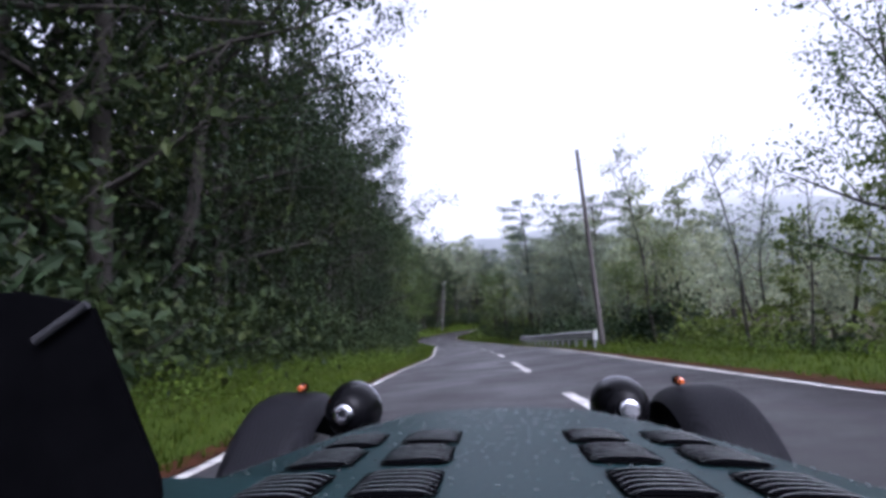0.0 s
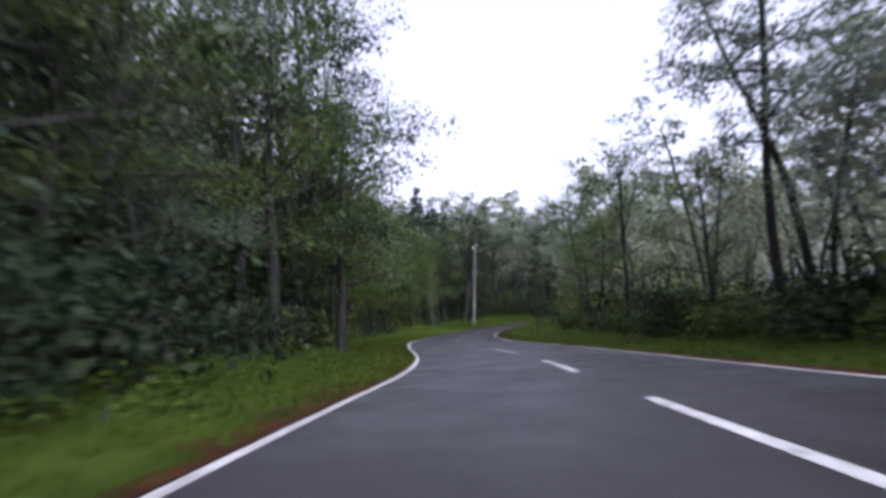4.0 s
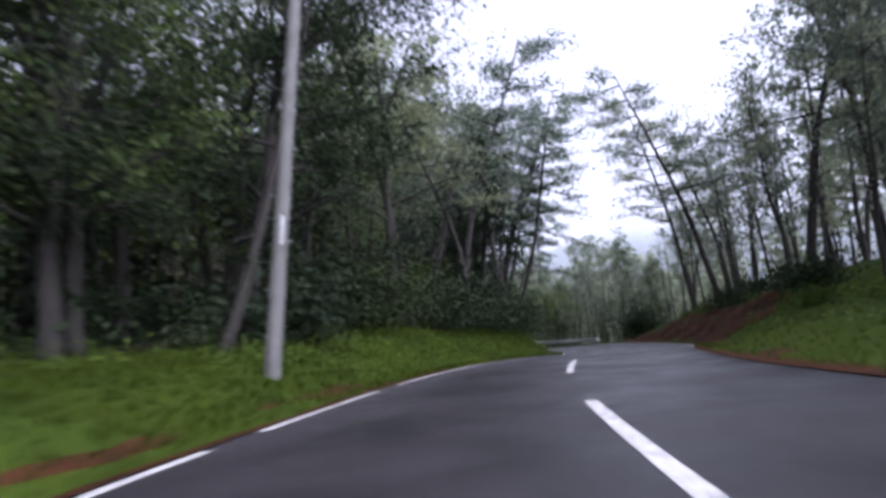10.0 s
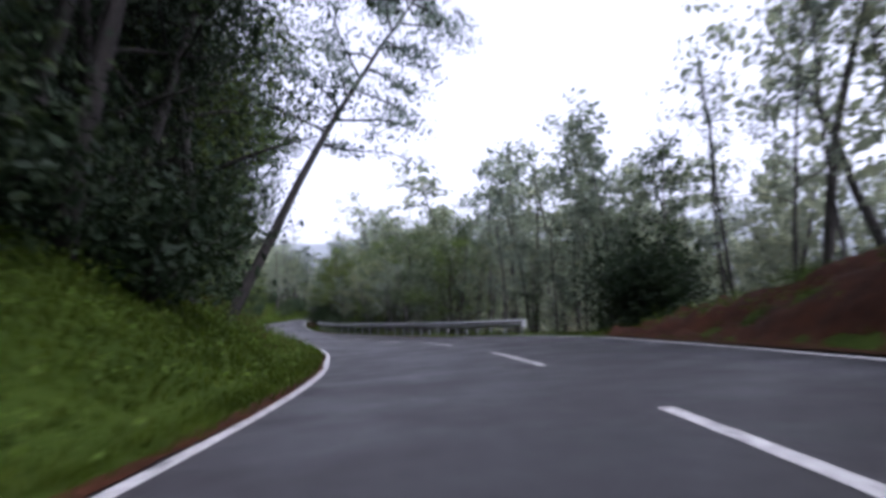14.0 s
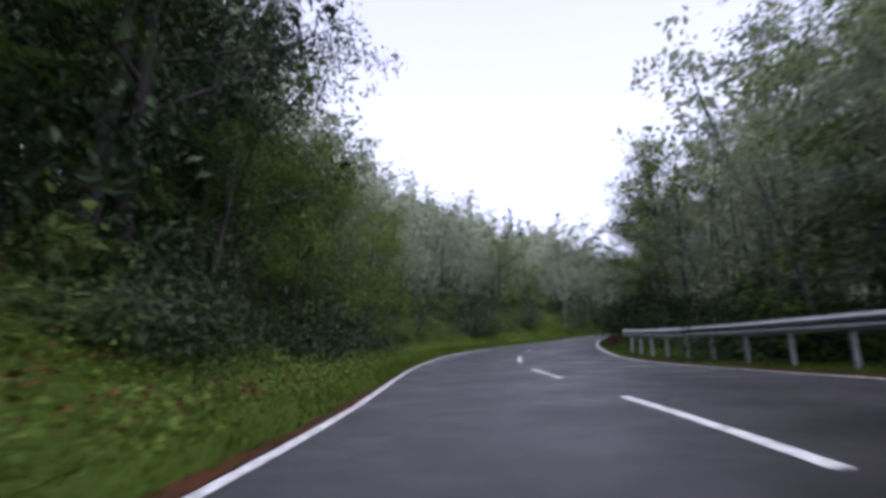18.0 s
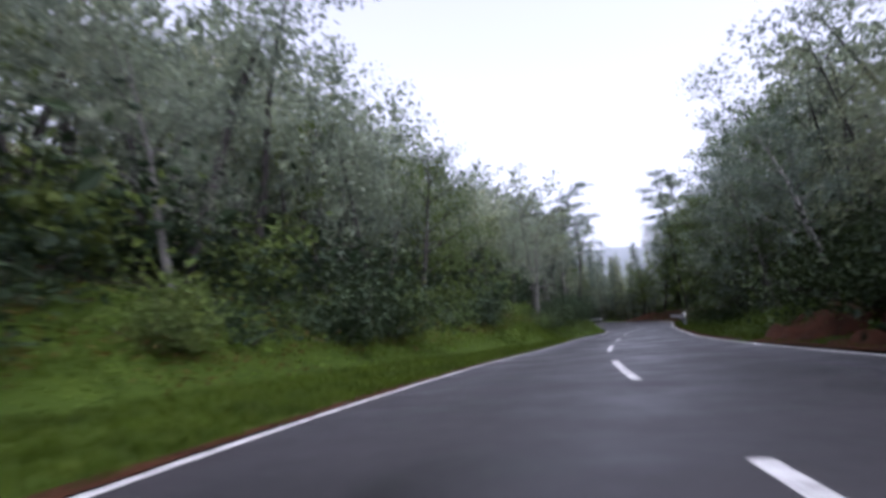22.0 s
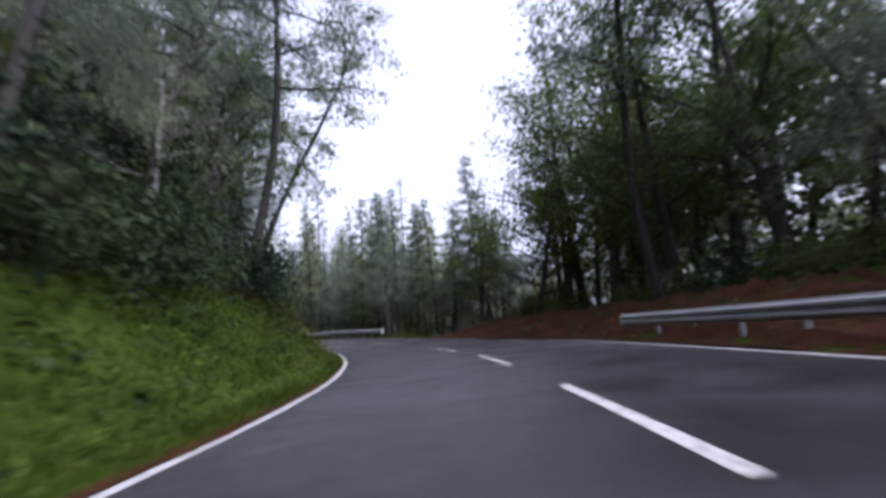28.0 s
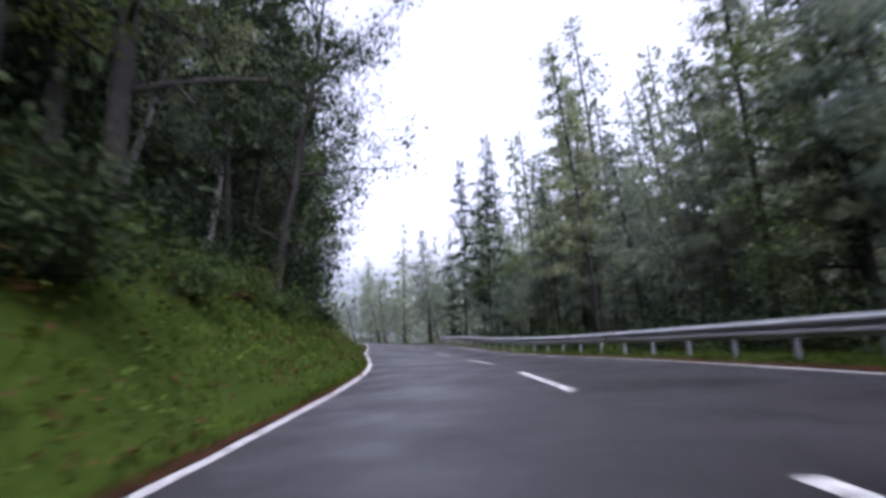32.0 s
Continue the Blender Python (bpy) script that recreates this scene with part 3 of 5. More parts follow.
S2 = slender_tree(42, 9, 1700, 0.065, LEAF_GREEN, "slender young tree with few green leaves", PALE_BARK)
S3 = slender_tree(43, 12, 600, 0.07, LEAF_HAZE, "thin nearly bare tree with fine grey twigs", BARK)
U1 = bush(51, 1.3, 1.3, 1700, 0.06, LEAF_GREEN, "dense green bush at the edge of the forest")
U2 = bush(52, 1.6, 1.9, 2000, 0.07, LEAF_DARK, "dark green shrub under the trees")
U4 = bush(54, 2.0, 3.4, 10000, 0.08, LEAF_DARK, "large dense dark green round bush beside the road")
U3 = bush(53, 1.1, 0.9, 1200, 0.06, LEAF_FRESH, "low bright green bush on the grassy verge")
KINDS = {"B": B1, "D": B2, "F": B3, "G": B4, "C": C1, "H": C3, "P": P1, "p": P2, "S": S1, "s": S2, "x": S3, "u": U1, "v": U2, "w": U3, "V": U4}
used = set()


def plant(kind, s, d, rng, scale=1.0, lean=(0, 0)):
    x, y, z = place(s, d)
    ns, nd = nearest(np.array([x]), np.array([y]))
    if -left_edge(ns[0]) - 1.3 < nd[0] < right_edge(ns[0]) + 1.3:
        return None
    if abs(d) > 9:
        z = surface(ns, nd)[0]
    k = scale * rng.uniform(0.85, 1.2)
    m = Matrix.LocRotScale((x, y, z - 0.05), Euler((lean[0] + rng.normal() * 0.03, lean[1] + rng.normal() * 0.03, rng.uniform(0, 6.28))), (k, k, k * rng.uniform(0.92, 1.1)))
    src = KINDS[kind]
    if kind not in used:
        used.add(kind)
        src.matrix_world = m
        return src
    return copy_thing(src, m)


woods = {}
coarse = {}


def far_crown(kind, count, size):
    """A crown and trunk with fewer, larger leaves, for plants deeper in the wood."""
    key = kind, count
    if key not in coarse:
        r = np.random.default_rng(len(coarse) + 900)
        tr, cr = [o for o in KINDS[kind].children if o.name.startswith(("trunk", "stem"))][0], [o for o in KINDS[kind].children if o.name.startswith(("crown", "foliage"))][0]
        v = np.empty(len(cr.data.vertices) * 3)
        cr.data.vertices.foreach_get("co", v)
        mids = v.reshape(-1, 4, 3).mean(1)
        mids = mids[r.permutation(len(mids))[:count]]
        tv = np.empty(len(tr.data.vertices) * 3)
        tr.data.vertices.foreach_get("co", tv)
        keep = [tuple(p.vertices) for p in tr.data.polygons if max(p.vertices) < 72]
        # the grey kinds turn paler deep in the wood, as painted haze
        deep = LEAF_DARK if kind in "CD" else LEAF_GREEN if kind in "BF" else LEAF_FAR_HAZE
        axis = np.array((0, 0, 1.0))
        inner = mids[::16] * (0.7 + 0.3 * axis)
        v0, f0 = leaf_cards(r, inner, size * 2.2, 0.6)
        v1, f1 = leaf_cards(r, mids, size, 0.6, 0.5)
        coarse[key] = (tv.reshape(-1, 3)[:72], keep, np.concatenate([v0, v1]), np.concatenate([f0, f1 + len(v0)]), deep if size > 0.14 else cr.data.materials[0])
    return coarse[key]


def far_tree(kind, s, d, rng, scale, count=1050, size=0.17):
    x, y, z = place(s, d)
    ns, nd = nearest(np.array([x]), np.array([y]))
    if -left_edge(ns[0]) - 4.5 < nd[0] < right_edge(ns[0]) + 4.5:
        return
    z = surface(ns, nd)[0]
    tv, tf, lv, lf, mat = far_crown(kind, count, size)
    a, k = rng.uniform(0, 6.28), scale * rng.uniform(0.85, 1.25)
    turn = np.array(((math.cos(a), -math.sin(a), 0), (math.sin(a), math.cos(a), 0), (0, 0, 1)))
    at = np.array((x, y, z - 0.2))
    for key, v, f in ((BARK.name, tv, tf), (mat.name, lv, lf)):
        store = woods.setdefault(key, [[], [], 0])
        store[0].append(v @ turn.T * k + at)
        store[1] += [tuple(i + store[2] for i in q) for q in (f.tolist() if hasattr(f, "tolist") else f)]
        store[2] += len(v)


def stand(rng, side, s0, s1, gap, near, far, kinds, scale):
    """Plants along one side from s0 to s1, near to far metres beyond the edge line."""
    s = s0
    while s < s1:
        e = rng.uniform(near, far)
        at = s + rng.uniform(-0.4, 0.4) * gap
        d = -float(left_edge(at)) - e if side < 0 else float(right_edge(at)) + e
        kind = kinds[rng.integers(len(kinds))]
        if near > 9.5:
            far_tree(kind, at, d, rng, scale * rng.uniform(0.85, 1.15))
        elif e > 5.2 and kind in "uvw":
            far_tree(kind, at, d, rng, scale * rng.uniform(0.85, 1.15), 700, 0.085)
        elif e > 7.2:
            far_tree(kind, at, d, rng, scale * rng.uniform(0.85, 1.15), 2000, 0.1)
        else:
            plant(kind, at, d, rng, scale * rng.uniform(0.85, 1.15))
        s += gap


rng = np.random.default_rng(7)
L, R = -1, 1
FOREST = [
    # side, from, to, gap, near, far, kinds, scale
    (L, 3, 58, 2.5, 4.6, 6.6, "D", 1.05), (L, 2, 60, 2.8, 7.0, 9.4, "DCDD", 1.25), (L, 0, 62, 2.8, 10, 19, "CDC", 1.4), (L, 3, 60, 1.9, 3.6, 5.6, "v", 1.1),
    (L, 60, 78, 2.6, 5.0, 7.5, "FBGF", 1.05), (L, 78, 100, 2.5, 4.6, 7.0, "FBBD", 1.3), (L, 100, 117, 2.6, 5.6, 8.0, "FBFG", 1.15), (L, 117, 126, 2.6, 5.6, 8.0, "BBFB", 1.15), (L, 126, 136, 2.4, 5.6, 8.0, "DDD", 1.15), (L, 58, 116, 2.8, 8.2, 9.4, "BGFG", 1.1), (L, 116, 134, 2.4, 8.2, 9.4, "BDDD", 1.2), (L, 58, 132, 2.4, 10, 21, "GGB", 1.4), (L, 62, 130, 2.2, 5.4, 7.6, "vvu", 1.15),
    (L, 130, 143, 3.0, 3.8, 6.5, "DDBp", 1.05), (L, 145, 160, 4.4, 3.8, 6.0, "pPp", 1.1), (L, 160, 182, 3.6, 3.6, 6.5, "pPPP", 1.2), (L, 132, 144, 2.6, 6.5, 9.4, "BGBD", 1.05), (L, 146, 184, 3.6, 6.5, 9.4, "PPGP", 1.25), (L, 132, 144, 2.8, 10, 18, "GBG", 1.1), (L, 146, 186, 2.6, 10, 18, "PGP", 1.35), (L, 136, 180, 2.0, 3.0, 5.0, "vvv", 1.0),
    (L, 178, 200, 2.6, 5.0, 7.0, "DDBD", 1.15), (L, 200, 232, 2.4, 5.6, 7.4, "DBFD", 1.2), (L, 182, 226, 2.6, 7.0, 9.4, "DDBD", 1.35), (L, 224, 236, 2.2, 7.0, 9.4, "BDB", 0.9), (L, 236, 246, 2.6, 7.0, 9.4, "GG", 0.85), (L, 226, 242, 1.9, 4.0, 5.6, "FBF", 0.85), (L, 182, 216, 1.6, 10, 26, "BDGB", 1.4), (L, 216, 231, 1.6, 10, 26, "BDGB", 1.1), (L, 231, 250, 1.5, 10, 26, "GGG", 1.25), (L, 184, 222, 1.7, 5.3, 7.0, "vvu", 1.1), (L, 218, 240, 1.7, 3.4, 5.2, "uvwv", 0.9),
    (L, 244, 264, 3.0, 6.6, 9.0, "GGBG", 0.85), (L, 264, 290, 2.4, 6.6, 9.0, "GBG", 0.76), (L, 246, 292, 2.2, 8.5, 9.4, "GGBG", 0.85), (L, 236, 258, 2.0, 10, 30, "GGGG", 1.25), (L, 258, 292, 1.6, 10, 30, "GGB", 1.1), (L, 238, 292, 1.8, 4.8, 7.5, "uvuv", 1.0),
    (L, 298, 332, 3.6, 4.2, 6.8, "PPPG", 0.85), (L, 298, 334, 3.0, 6.5, 9.4, "GPGG", 0.85), (L, 296, 336, 2.8, 10, 20, "CGG", 1.0), (L, 292, 334, 2.2, 3.0, 5.0, "vuv", 0.95),
    (L, 332, 362, 3.4, 3.6, 6.5, "PGpB", 0.95), (L, 362, 400, 2.6, 3.6, 6.5, "BDGC", 1.05), (L, 334, 364, 3.0, 6.5, 9.4, "PGP", 1.0), (L, 364, 404, 2.6, 6.5, 9.4, "GDB", 1.15), (L, 334, 362, 3.0, 10, 20, "GP", 1.1), (L, 362, 410, 2.6, 10, 20, "GBC", 1.2), (L, 336, 400, 2.0, 2.4, 4.2, "uvw", 0.8),
    (R, 4, 24, 3.0, 7.0, 9.4, "Sxss", 0.72), (R, 2, 26, 2.4, 6, 9.0, "uvuw", 1.2), (R, 6, 30, 1.6, 13, 28, "GSS", 0.75), (R, 0, 44, 1.6, 22, 48, "GSG", 0.8), (R, 50, 72, 2.2, 4.8, 7.2, "GPGS", 0.9), (R, 26, 62, 2.5, 4.6, 7.5, "GBSG", 0.56), (R, 46, 66, 2.2, 7, 9.4, "GPGS", 0.85), (R, 44, 72, 2.0, 10, 24, "PGG", 0.95), (R, 24, 46, 2.0, 10, 24, "GSG", 0.7), (R, 26, 64, 1.8, 3.8, 6.0, "uvu", 1.1),
    (R, 66, 96, 2.5, 5.0, 8.5, "SBSP", 0.85), (R, 66, 98, 2.4, 10, 20, "GGP", 0.85), (R, 66, 94, 2.0, 4.2, 6.6, "vuu", 1.1),
    (R, 94, 124, 3.2, 7, 9.4, "SPSG", 0.65), (R, 96, 124, 2.2, 10, 22, "GGG", 0.62), (R, 96, 122, 2.6, 5.5, 9, "uvw", 0.9),
    (R, 122, 138, 3.2, 5.0, 7.0, "SxsS", 0.7), (R, 138, 180, 2.4, 3.8, 6.5, "PSxS", 1.1), (R, 122, 138, 3.0, 7.2, 9.4, "PSxG", 0.75), (R, 138, 184, 2.4, 6.5, 9.4, "PSxx", 1.15), (R, 122, 138, 2.0, 10, 26, "GSS", 0.62), (R, 135, 142, 3.2, 9.6, 12, "P", 1.2), (R, 140, 190, 1.8, 10, 26, "GPSP", 1.15), (R, 184, 214, 2.4, 12, 30, "PGS", 1.25), (R, 122, 176, 2.8, 3.2, 5.0, "vww", 0.7),
    (R, 187, 202, 4.2, 4.2, 7, "Sxxs", 1.2), (R, 186, 206, 3.6, 7, 9.4, "SSxS", 1.25), (R, 199, 209, 3.0, 3.6, 6.0, "SsSG", 0.9), (R, 209, 222, 2.3, 3.6, 6.0, "FBGB", 1.05), (R, 196, 208, 3.0, 6, 9.4, "SSxP", 1.1), (R, 208, 224, 2.6, 6, 9.4, "GSGP", 1.25), (R, 188, 206, 1.6, 10, 24, "GSG", 1.05), (R, 204, 228, 1.8, 10, 24, "GGP", 1.45), (R, 208, 222, 2.0, 3.0, 4.5, "wuu", 0.85),
    (R, 224, 264, 2.3, 2.8, 5.5, "BSGG", 0.8), (R, 224, 266, 2.5, 5.5, 9.4, "xxGS", 1.0), (R, 224, 268, 1.9, 10, 20, "GxG", 1.1), (R, 224, 264, 1.8, 2.3, 4.0, "vuv", 0.95),
    (R, 266, 277, 2.6, 4.0, 6.5, "BSG", 0.7), (R, 277, 292, 2.4, 4.5, 7.0, "GGBG", 1.1), (R, 264, 277, 2.6, 7.5, 9.4, "SxG", 0.9), (R, 277, 296, 2.2, 7.5, 9.4, "GBG", 1.35), (R, 268, 330, 2.4, 10, 22, "GPG", 1.15), (R, 290, 312, 2.3, 3.4, 6.5, "BGSB", 0.9), (R, 312, 318, 3.0, 4.0, 6.5, "SPS", 0.95), (R, 290, 322, 3.0, 6.5, 9.4, "PGSG", 0.95), (R, 292, 316, 2.2, 3.0, 4.5, "vu", 0.95),
    (R, 318, 327, 2.8, 4.6, 6.8, "GSS", 0.95), (R, 327, 344, 2.2, 4.4, 6.8, "BFFB", 1.15), (R, 321, 346, 1.9, 4.6, 6.8, "uvu", 1.1), (R, 320, 328, 3.2, 6.8, 9.4, "GPS", 1.0), (R, 328, 346, 2.6, 6.5, 9.4, "GGB", 1.15), (R, 334, 346, 2.2, 7.0, 9.4, "GHB", 1.15), (R, 346, 362, 2.4, 4.0, 6.5, "BGGH", 0.8), (R, 361, 404, 2.7, 4.0, 6.5, "HHG", 0.98), (R, 357, 400, 1.5, 2.4, 3.6, "uvw", 0.7), (R, 350, 366, 2.3, 6.5, 9.4, "GGB", 0.8), (R, 364, 416, 2.6, 7.3, 9.4, "HHG", 1.08), (R, 338, 362, 1.3, 10, 26, "GGGB", 0.92), (R, 328, 346, 1.7, 10, 18, "GGB", 1.15), (R, 366, 424, 1.3, 10, 26, "HHG", 1.05), (R, 346, 404, 1.6, 6.0, 9.4, "uuB", 0.8),
    (L, 0, 150, 1.7, 10, 20, "FD", 0.85), (L, 150, 180, 2.6, 10, 20, "GD", 0.7), (L, 180, 236, 1.3, 10, 26, "FD", 0.8), (L, 236, 300, 1.3, 10, 30, "GG", 0.95), (R, 360, 424, 1.6, 10, 22, "GBG", 0.75), (R, 398, 496, 0.9, 10, 45, "HGH", 1.3), (L, 400, 496, 1.2, 10, 30, "HGH", 1.3), (R, 428, 494, 1.8, 5, 9.4, "GGu", 1.1), (L, 428, 494, 2.2, 4, 9.4, "GDv", 1.0), (L, 300, 362, 2.0, 10, 20, "GG", 0.8), (L, 362, 410, 1.7, 10, 20, "FD", 0.85), (R, 262, 330, 2.2, 10, 18, "FG", 0.7), (R, 320, 400, 2.2, 10, 18, "FG", 0.6),
    (L, 0, 400, 1.7, 7.8, 9.4, "vvu", 1.6), (R, 30, 120, 2.4, 7.8, 9.4, "uvu", 1.5), (R, 205, 330, 2.2, 7.4, 9.4, "vu", 1.5), (L, 400, 428, 2.4, 4, 9, "CDB", 1.1), (R, 404, 428, 2.4, 4, 9, "CHG", 1.1),
]
for row in FOREST:
    stand(rng, *row)


def leaning(kind, s, e, side, tilt, turn, scale):
    """One tree that leans across the road (tilt) and along it (turn), in radians."""
    d = float(right_edge(s)) + e if side > 0 else -float(left_edge(s)) - e
    x, y, z = place(s, d)
    m = Matrix.Translation((x, y, z - 0.1)) @ Matrix.Rotation(heading(s), 4, "Z") @ Matrix.Rotation(tilt, 4, "Y") @ Matrix.Rotation(turn, 4, "X") @ Matrix.Rotation(s, 4, "Z") @ Matrix.Scale(scale, 4)
    if kind not in used:
        used.add(kind)
        KINDS[kind].matrix_world = m
        return KINDS[kind]
    return copy_thing(KINDS[kind], m)


leaning("P", 167, 3.4, L, 0.45, 0.0, 1.1)
leaning("p", 173, 4.0, L, 0.36, 0.0, 1.1)
leaning("P", 330, 3.2, L, 0.34, 0.0, 1.0)
leaning("F", 117.5, 4.4, L, 0.12, 0.0, 1.0)
leaning("D", 374, 3.0, L, 0.14, 0.0, 0.95)
leaning("D", 379, 3.2, L, 0.12, 0.0, 1.0)
leaning("S", 27, 4.6, R, -0.1, 0.0, 1.0)
leaning("s", 29.5, 6.2, R, -0.05, 0.0, 0.95)
leaning("S", 20.0, 5.6, R, 0.0, 0.0, 0.75)
leaning("x", 17.5, 6.2, R, 0.05, 0.0, 0.7)
leaning("S", 23.0, 7.6, R, -0.05, 0.0, 0.82)
leaning("B", 12.0, 4.8, R, 0.0, 0.0, 0.75)
leaning("B", 218.5, 4.4, R, 0.0, 0.0, 1.1)
leaning("F", 222, 4.6, R, 0.0, 0.0, 1.3)
leaning("P", 344, 4.0, L, 0.3, 0.0, 1.0)
leaning("P", 349, 4.6, L, 0.22, 0.0, 1.05)
leaning("p", 178, 4.6, L, 0.25, -0.1, 1.15)
leaning("P", 183, 3.2, L, 0.3, 0.05, 1.0)
leaning("s", 121, 3.2, L, -0.12, 0.0, 1.0)
leaning("B", 79, 3.4, L, 0.05, 0.0, 1.1)
leaning("x", 97.4, 3.4, R, -0.25, 0.0, 1.1)
leaning("P", 166.6, 4.6, R, -0.04, 0.0, 1.25)
leaning("P", 173, 4.8, R, 0.03, 0.0, 1.2)
leaning("x", 162, 4.2, R, -0.1, 0.0, 1.2)
leaning("H", 357.3, 1.7, R, 0.0, 0.0, 0.85)
leaning("x", 194, 2.6, R, -0.08, 0.0, 0.9)
leaning("S", 195.5, 3.0, R, 0.1, 0.0, 0.95)
leaning("P", 331, 4.0, R, -0.08, 0.0, 1.15)
leaning("P", 58, 6.8, R, 0.03, 0.0, 0.9)
leaning("P", 62.5, 6.2, R, -0.04, 0.0, 0.85)
leaning("P", 54.5, 9.0, R, 0.0, 0.0, 0.85)
leaning("x", 267.5, 5.2, R, 0.05, 0.0, 1.15)
leaning("x", 271, 6.4, R, -0.05, 0.0, 1.05)
leaning("V", 183.4, 3.9, R, 0.0, 0.0, 1.12)
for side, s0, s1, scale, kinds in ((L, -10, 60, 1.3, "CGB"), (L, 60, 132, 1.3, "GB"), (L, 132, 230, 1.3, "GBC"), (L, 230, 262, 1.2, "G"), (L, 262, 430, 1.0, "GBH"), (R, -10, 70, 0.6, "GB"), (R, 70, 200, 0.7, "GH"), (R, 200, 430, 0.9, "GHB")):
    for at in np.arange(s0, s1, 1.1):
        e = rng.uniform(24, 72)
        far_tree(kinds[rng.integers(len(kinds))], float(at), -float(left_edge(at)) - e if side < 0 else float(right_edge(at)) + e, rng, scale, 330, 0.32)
for key, (vs, fs, _) in woods.items():
    tagged(mesh_object("far_woods", np.concatenate(vs), fs, bpy.data.materials[key]), "deep forest of trees behind the roadside", "woods", kind="stuff")


def fallen_branch(s, e, length, turn):
    """A broken branch lying in the grass, arched, with a few bare twigs."""
    r = np.random.default_rng(int(s))
    x, y, z = place(s, -float(left_edge(s)) - e)
    root = new("fallen_branch")
    root.location, root.rotation_euler = (x, y, z), (0, 0, heading(s) + turn)
    path = [(length * (u - 0.5), 0.05 * math.sin(5 * u), 0.04 + 0.26 * math.sin(math.pi * u) ** 2) for u in np.linspace(0, 1, 9)]
    child(mesh_object("stem", *[np.array(q) if i == 0 else q for i, q in enumerate(tube(path, list(np.linspace(0.028, 0.010, 9)), 7))], BARK, True), root)
    for j in (2, 4, 5, 7):
        twig = limb(r, path[j], (r.normal() * 0.5, r.normal(), 0.5), 0.4, 0.010, 4, 0.05, 0.4)
        child(mesh_object("twig", *[np.array(q) if i == 0 else q for i, q in enumerate(tube(*twig, 5))], BARK, True), root)
    return tagged(root, "dark broken branch lying arched in the roadside grass", "branch")


fallen_branch(305.4, 1.6, 1.1, 0.3)


# ---- guard rails and poles ----
def guardrail(s0, s1, out, low, high, label, post_gap=2.0):
    """A W-beam on round posts along the right edge, with a blunt box end."""
    def rise(s):
        return np.interp(s, (s0, s0 + 20), (low, high))

    root = new("guardrail")
    root.location = place(s0, float(right_edge(s0)) + out)
    tagged(root, label, "guardrail", "guard rails along the road")
    S = np.linspace(s0, s1, max(3, int((s1 - s0) / 0.8) + 1))
    base = place(S, right_edge(S) + out)
    psi = np.interp(S, road_s, road_psi)
    side = np.stack([np.cos(psi), np.sin(psi), 0 * psi], 1)
    # outline of the beam: distance towards the road, height
    w = [(0.0, 0.35), (0.015, 0.31), (0.085, 0.275), (0.085, 0.235), (0.015, 0.19), (0.015, 0.16), (0.085, 0.115), (0.085, 0.075), (0.015, 0.04), (0.0, 0.0)]
    ring = w + [(x - 0.012, h) for x, h in reversed(w)]
    V = np.stack([base - side * x + np.stack([0 * S, 0 * S, 0.40 + rise(S) + h], 1) for x, h in ring], 1)
    n, m = len(S), len(ring)
    F = [(i * m + k, (i + 1) * m + k, (i + 1) * m + (k + 1) % m, i * m + (k + 1) % m) for i in range(n - 1) for k in range(m)] + [tuple(range(m)), tuple(reversed(range((n - 1) * m, n * m)))]
    beam = mesh_object("beam", (V.reshape(-1, 3) - np.array(root.location)), F, GALVANISED)
    child(beam, root)
    bm = bmesh.new()
    bmesh.ops.create_cone(bm, cap_ends=True, segments=12, radius1=0.057, radius2=0.057, depth=1.2, matrix=Matrix.Translation((0, 0, 0.1)))
    bmesh.ops.create_cone(bm, cap_ends=True, segments=12, radius1=0.057, radius2=0.02, depth=0.03, matrix=Matrix.Translation((0, 0, 0.715)))
    first = part("post", bm, POST_STEEL, root)
    bb = bmesh.new()
    bmesh.ops.create_cube(bb, size=1, matrix=Matrix.Diagonal((0.07, 0.09, 0.16, 1)))
    bracket = part("bracket", bb, GALVANISED, root)
    for i, s in enumerate(np.arange(s0 + 0.4, s1, post_gap)):
        p = Vector(place(s, float(right_edge(s)) + out + 0.09)) - root.location
        q = Vector(place(s, float(right_edge(s)) + out + 0.03)) - root.location
        o, b = (first, bracket) if i == 0 else (new("post", first.data), new("bracket", bracket.data))
        o.parent = b.parent = root
        lift = float(rise(s))
        o.location, b.location = p + Vector((0, 0, lift)), q + Vector((0, 0, 0.575 + lift))
        b.rotation_euler = (0, 0, heading(s))
    for s, sign in ((s0, -1), (s1, 1)):
        # blunt end: a bowed plate that closes the beam
        be, lift = bmesh.new(), float(rise(s))
        prof = [(0.10 * math.sin(a), 0.10 * (1 - math.cos(a))) for a in np.linspace(0, math.pi, 9)]
        rows = [[be.verts.new((-0.06 + y * 0.9, sign * (x + 0.02), h)) for x, y in prof] for h in (0.385 + lift, 0.765 + lift)]
        for k in range(len(prof) - 1):
            be.faces.new((rows[0][k], rows[0][k + 1], rows[1][k + 1], rows[1][k]))
        be.faces.new(rows[0])
        be.faces.new(list(reversed(rows[1])))
        e = part("end_plate", be, WHITE_STEEL, root, "white rounded end plate")
        e.location = Vector(place(s, float(right_edge(s)) + out)) - root.location
        e.rotation_euler = (0, 0, heading(s))
    return root


for a, b, o, h0, h1 in RAILS:
    guardrail(a, b, o, h0, h1, "long galvanised steel guard rail on grey posts beside the road")


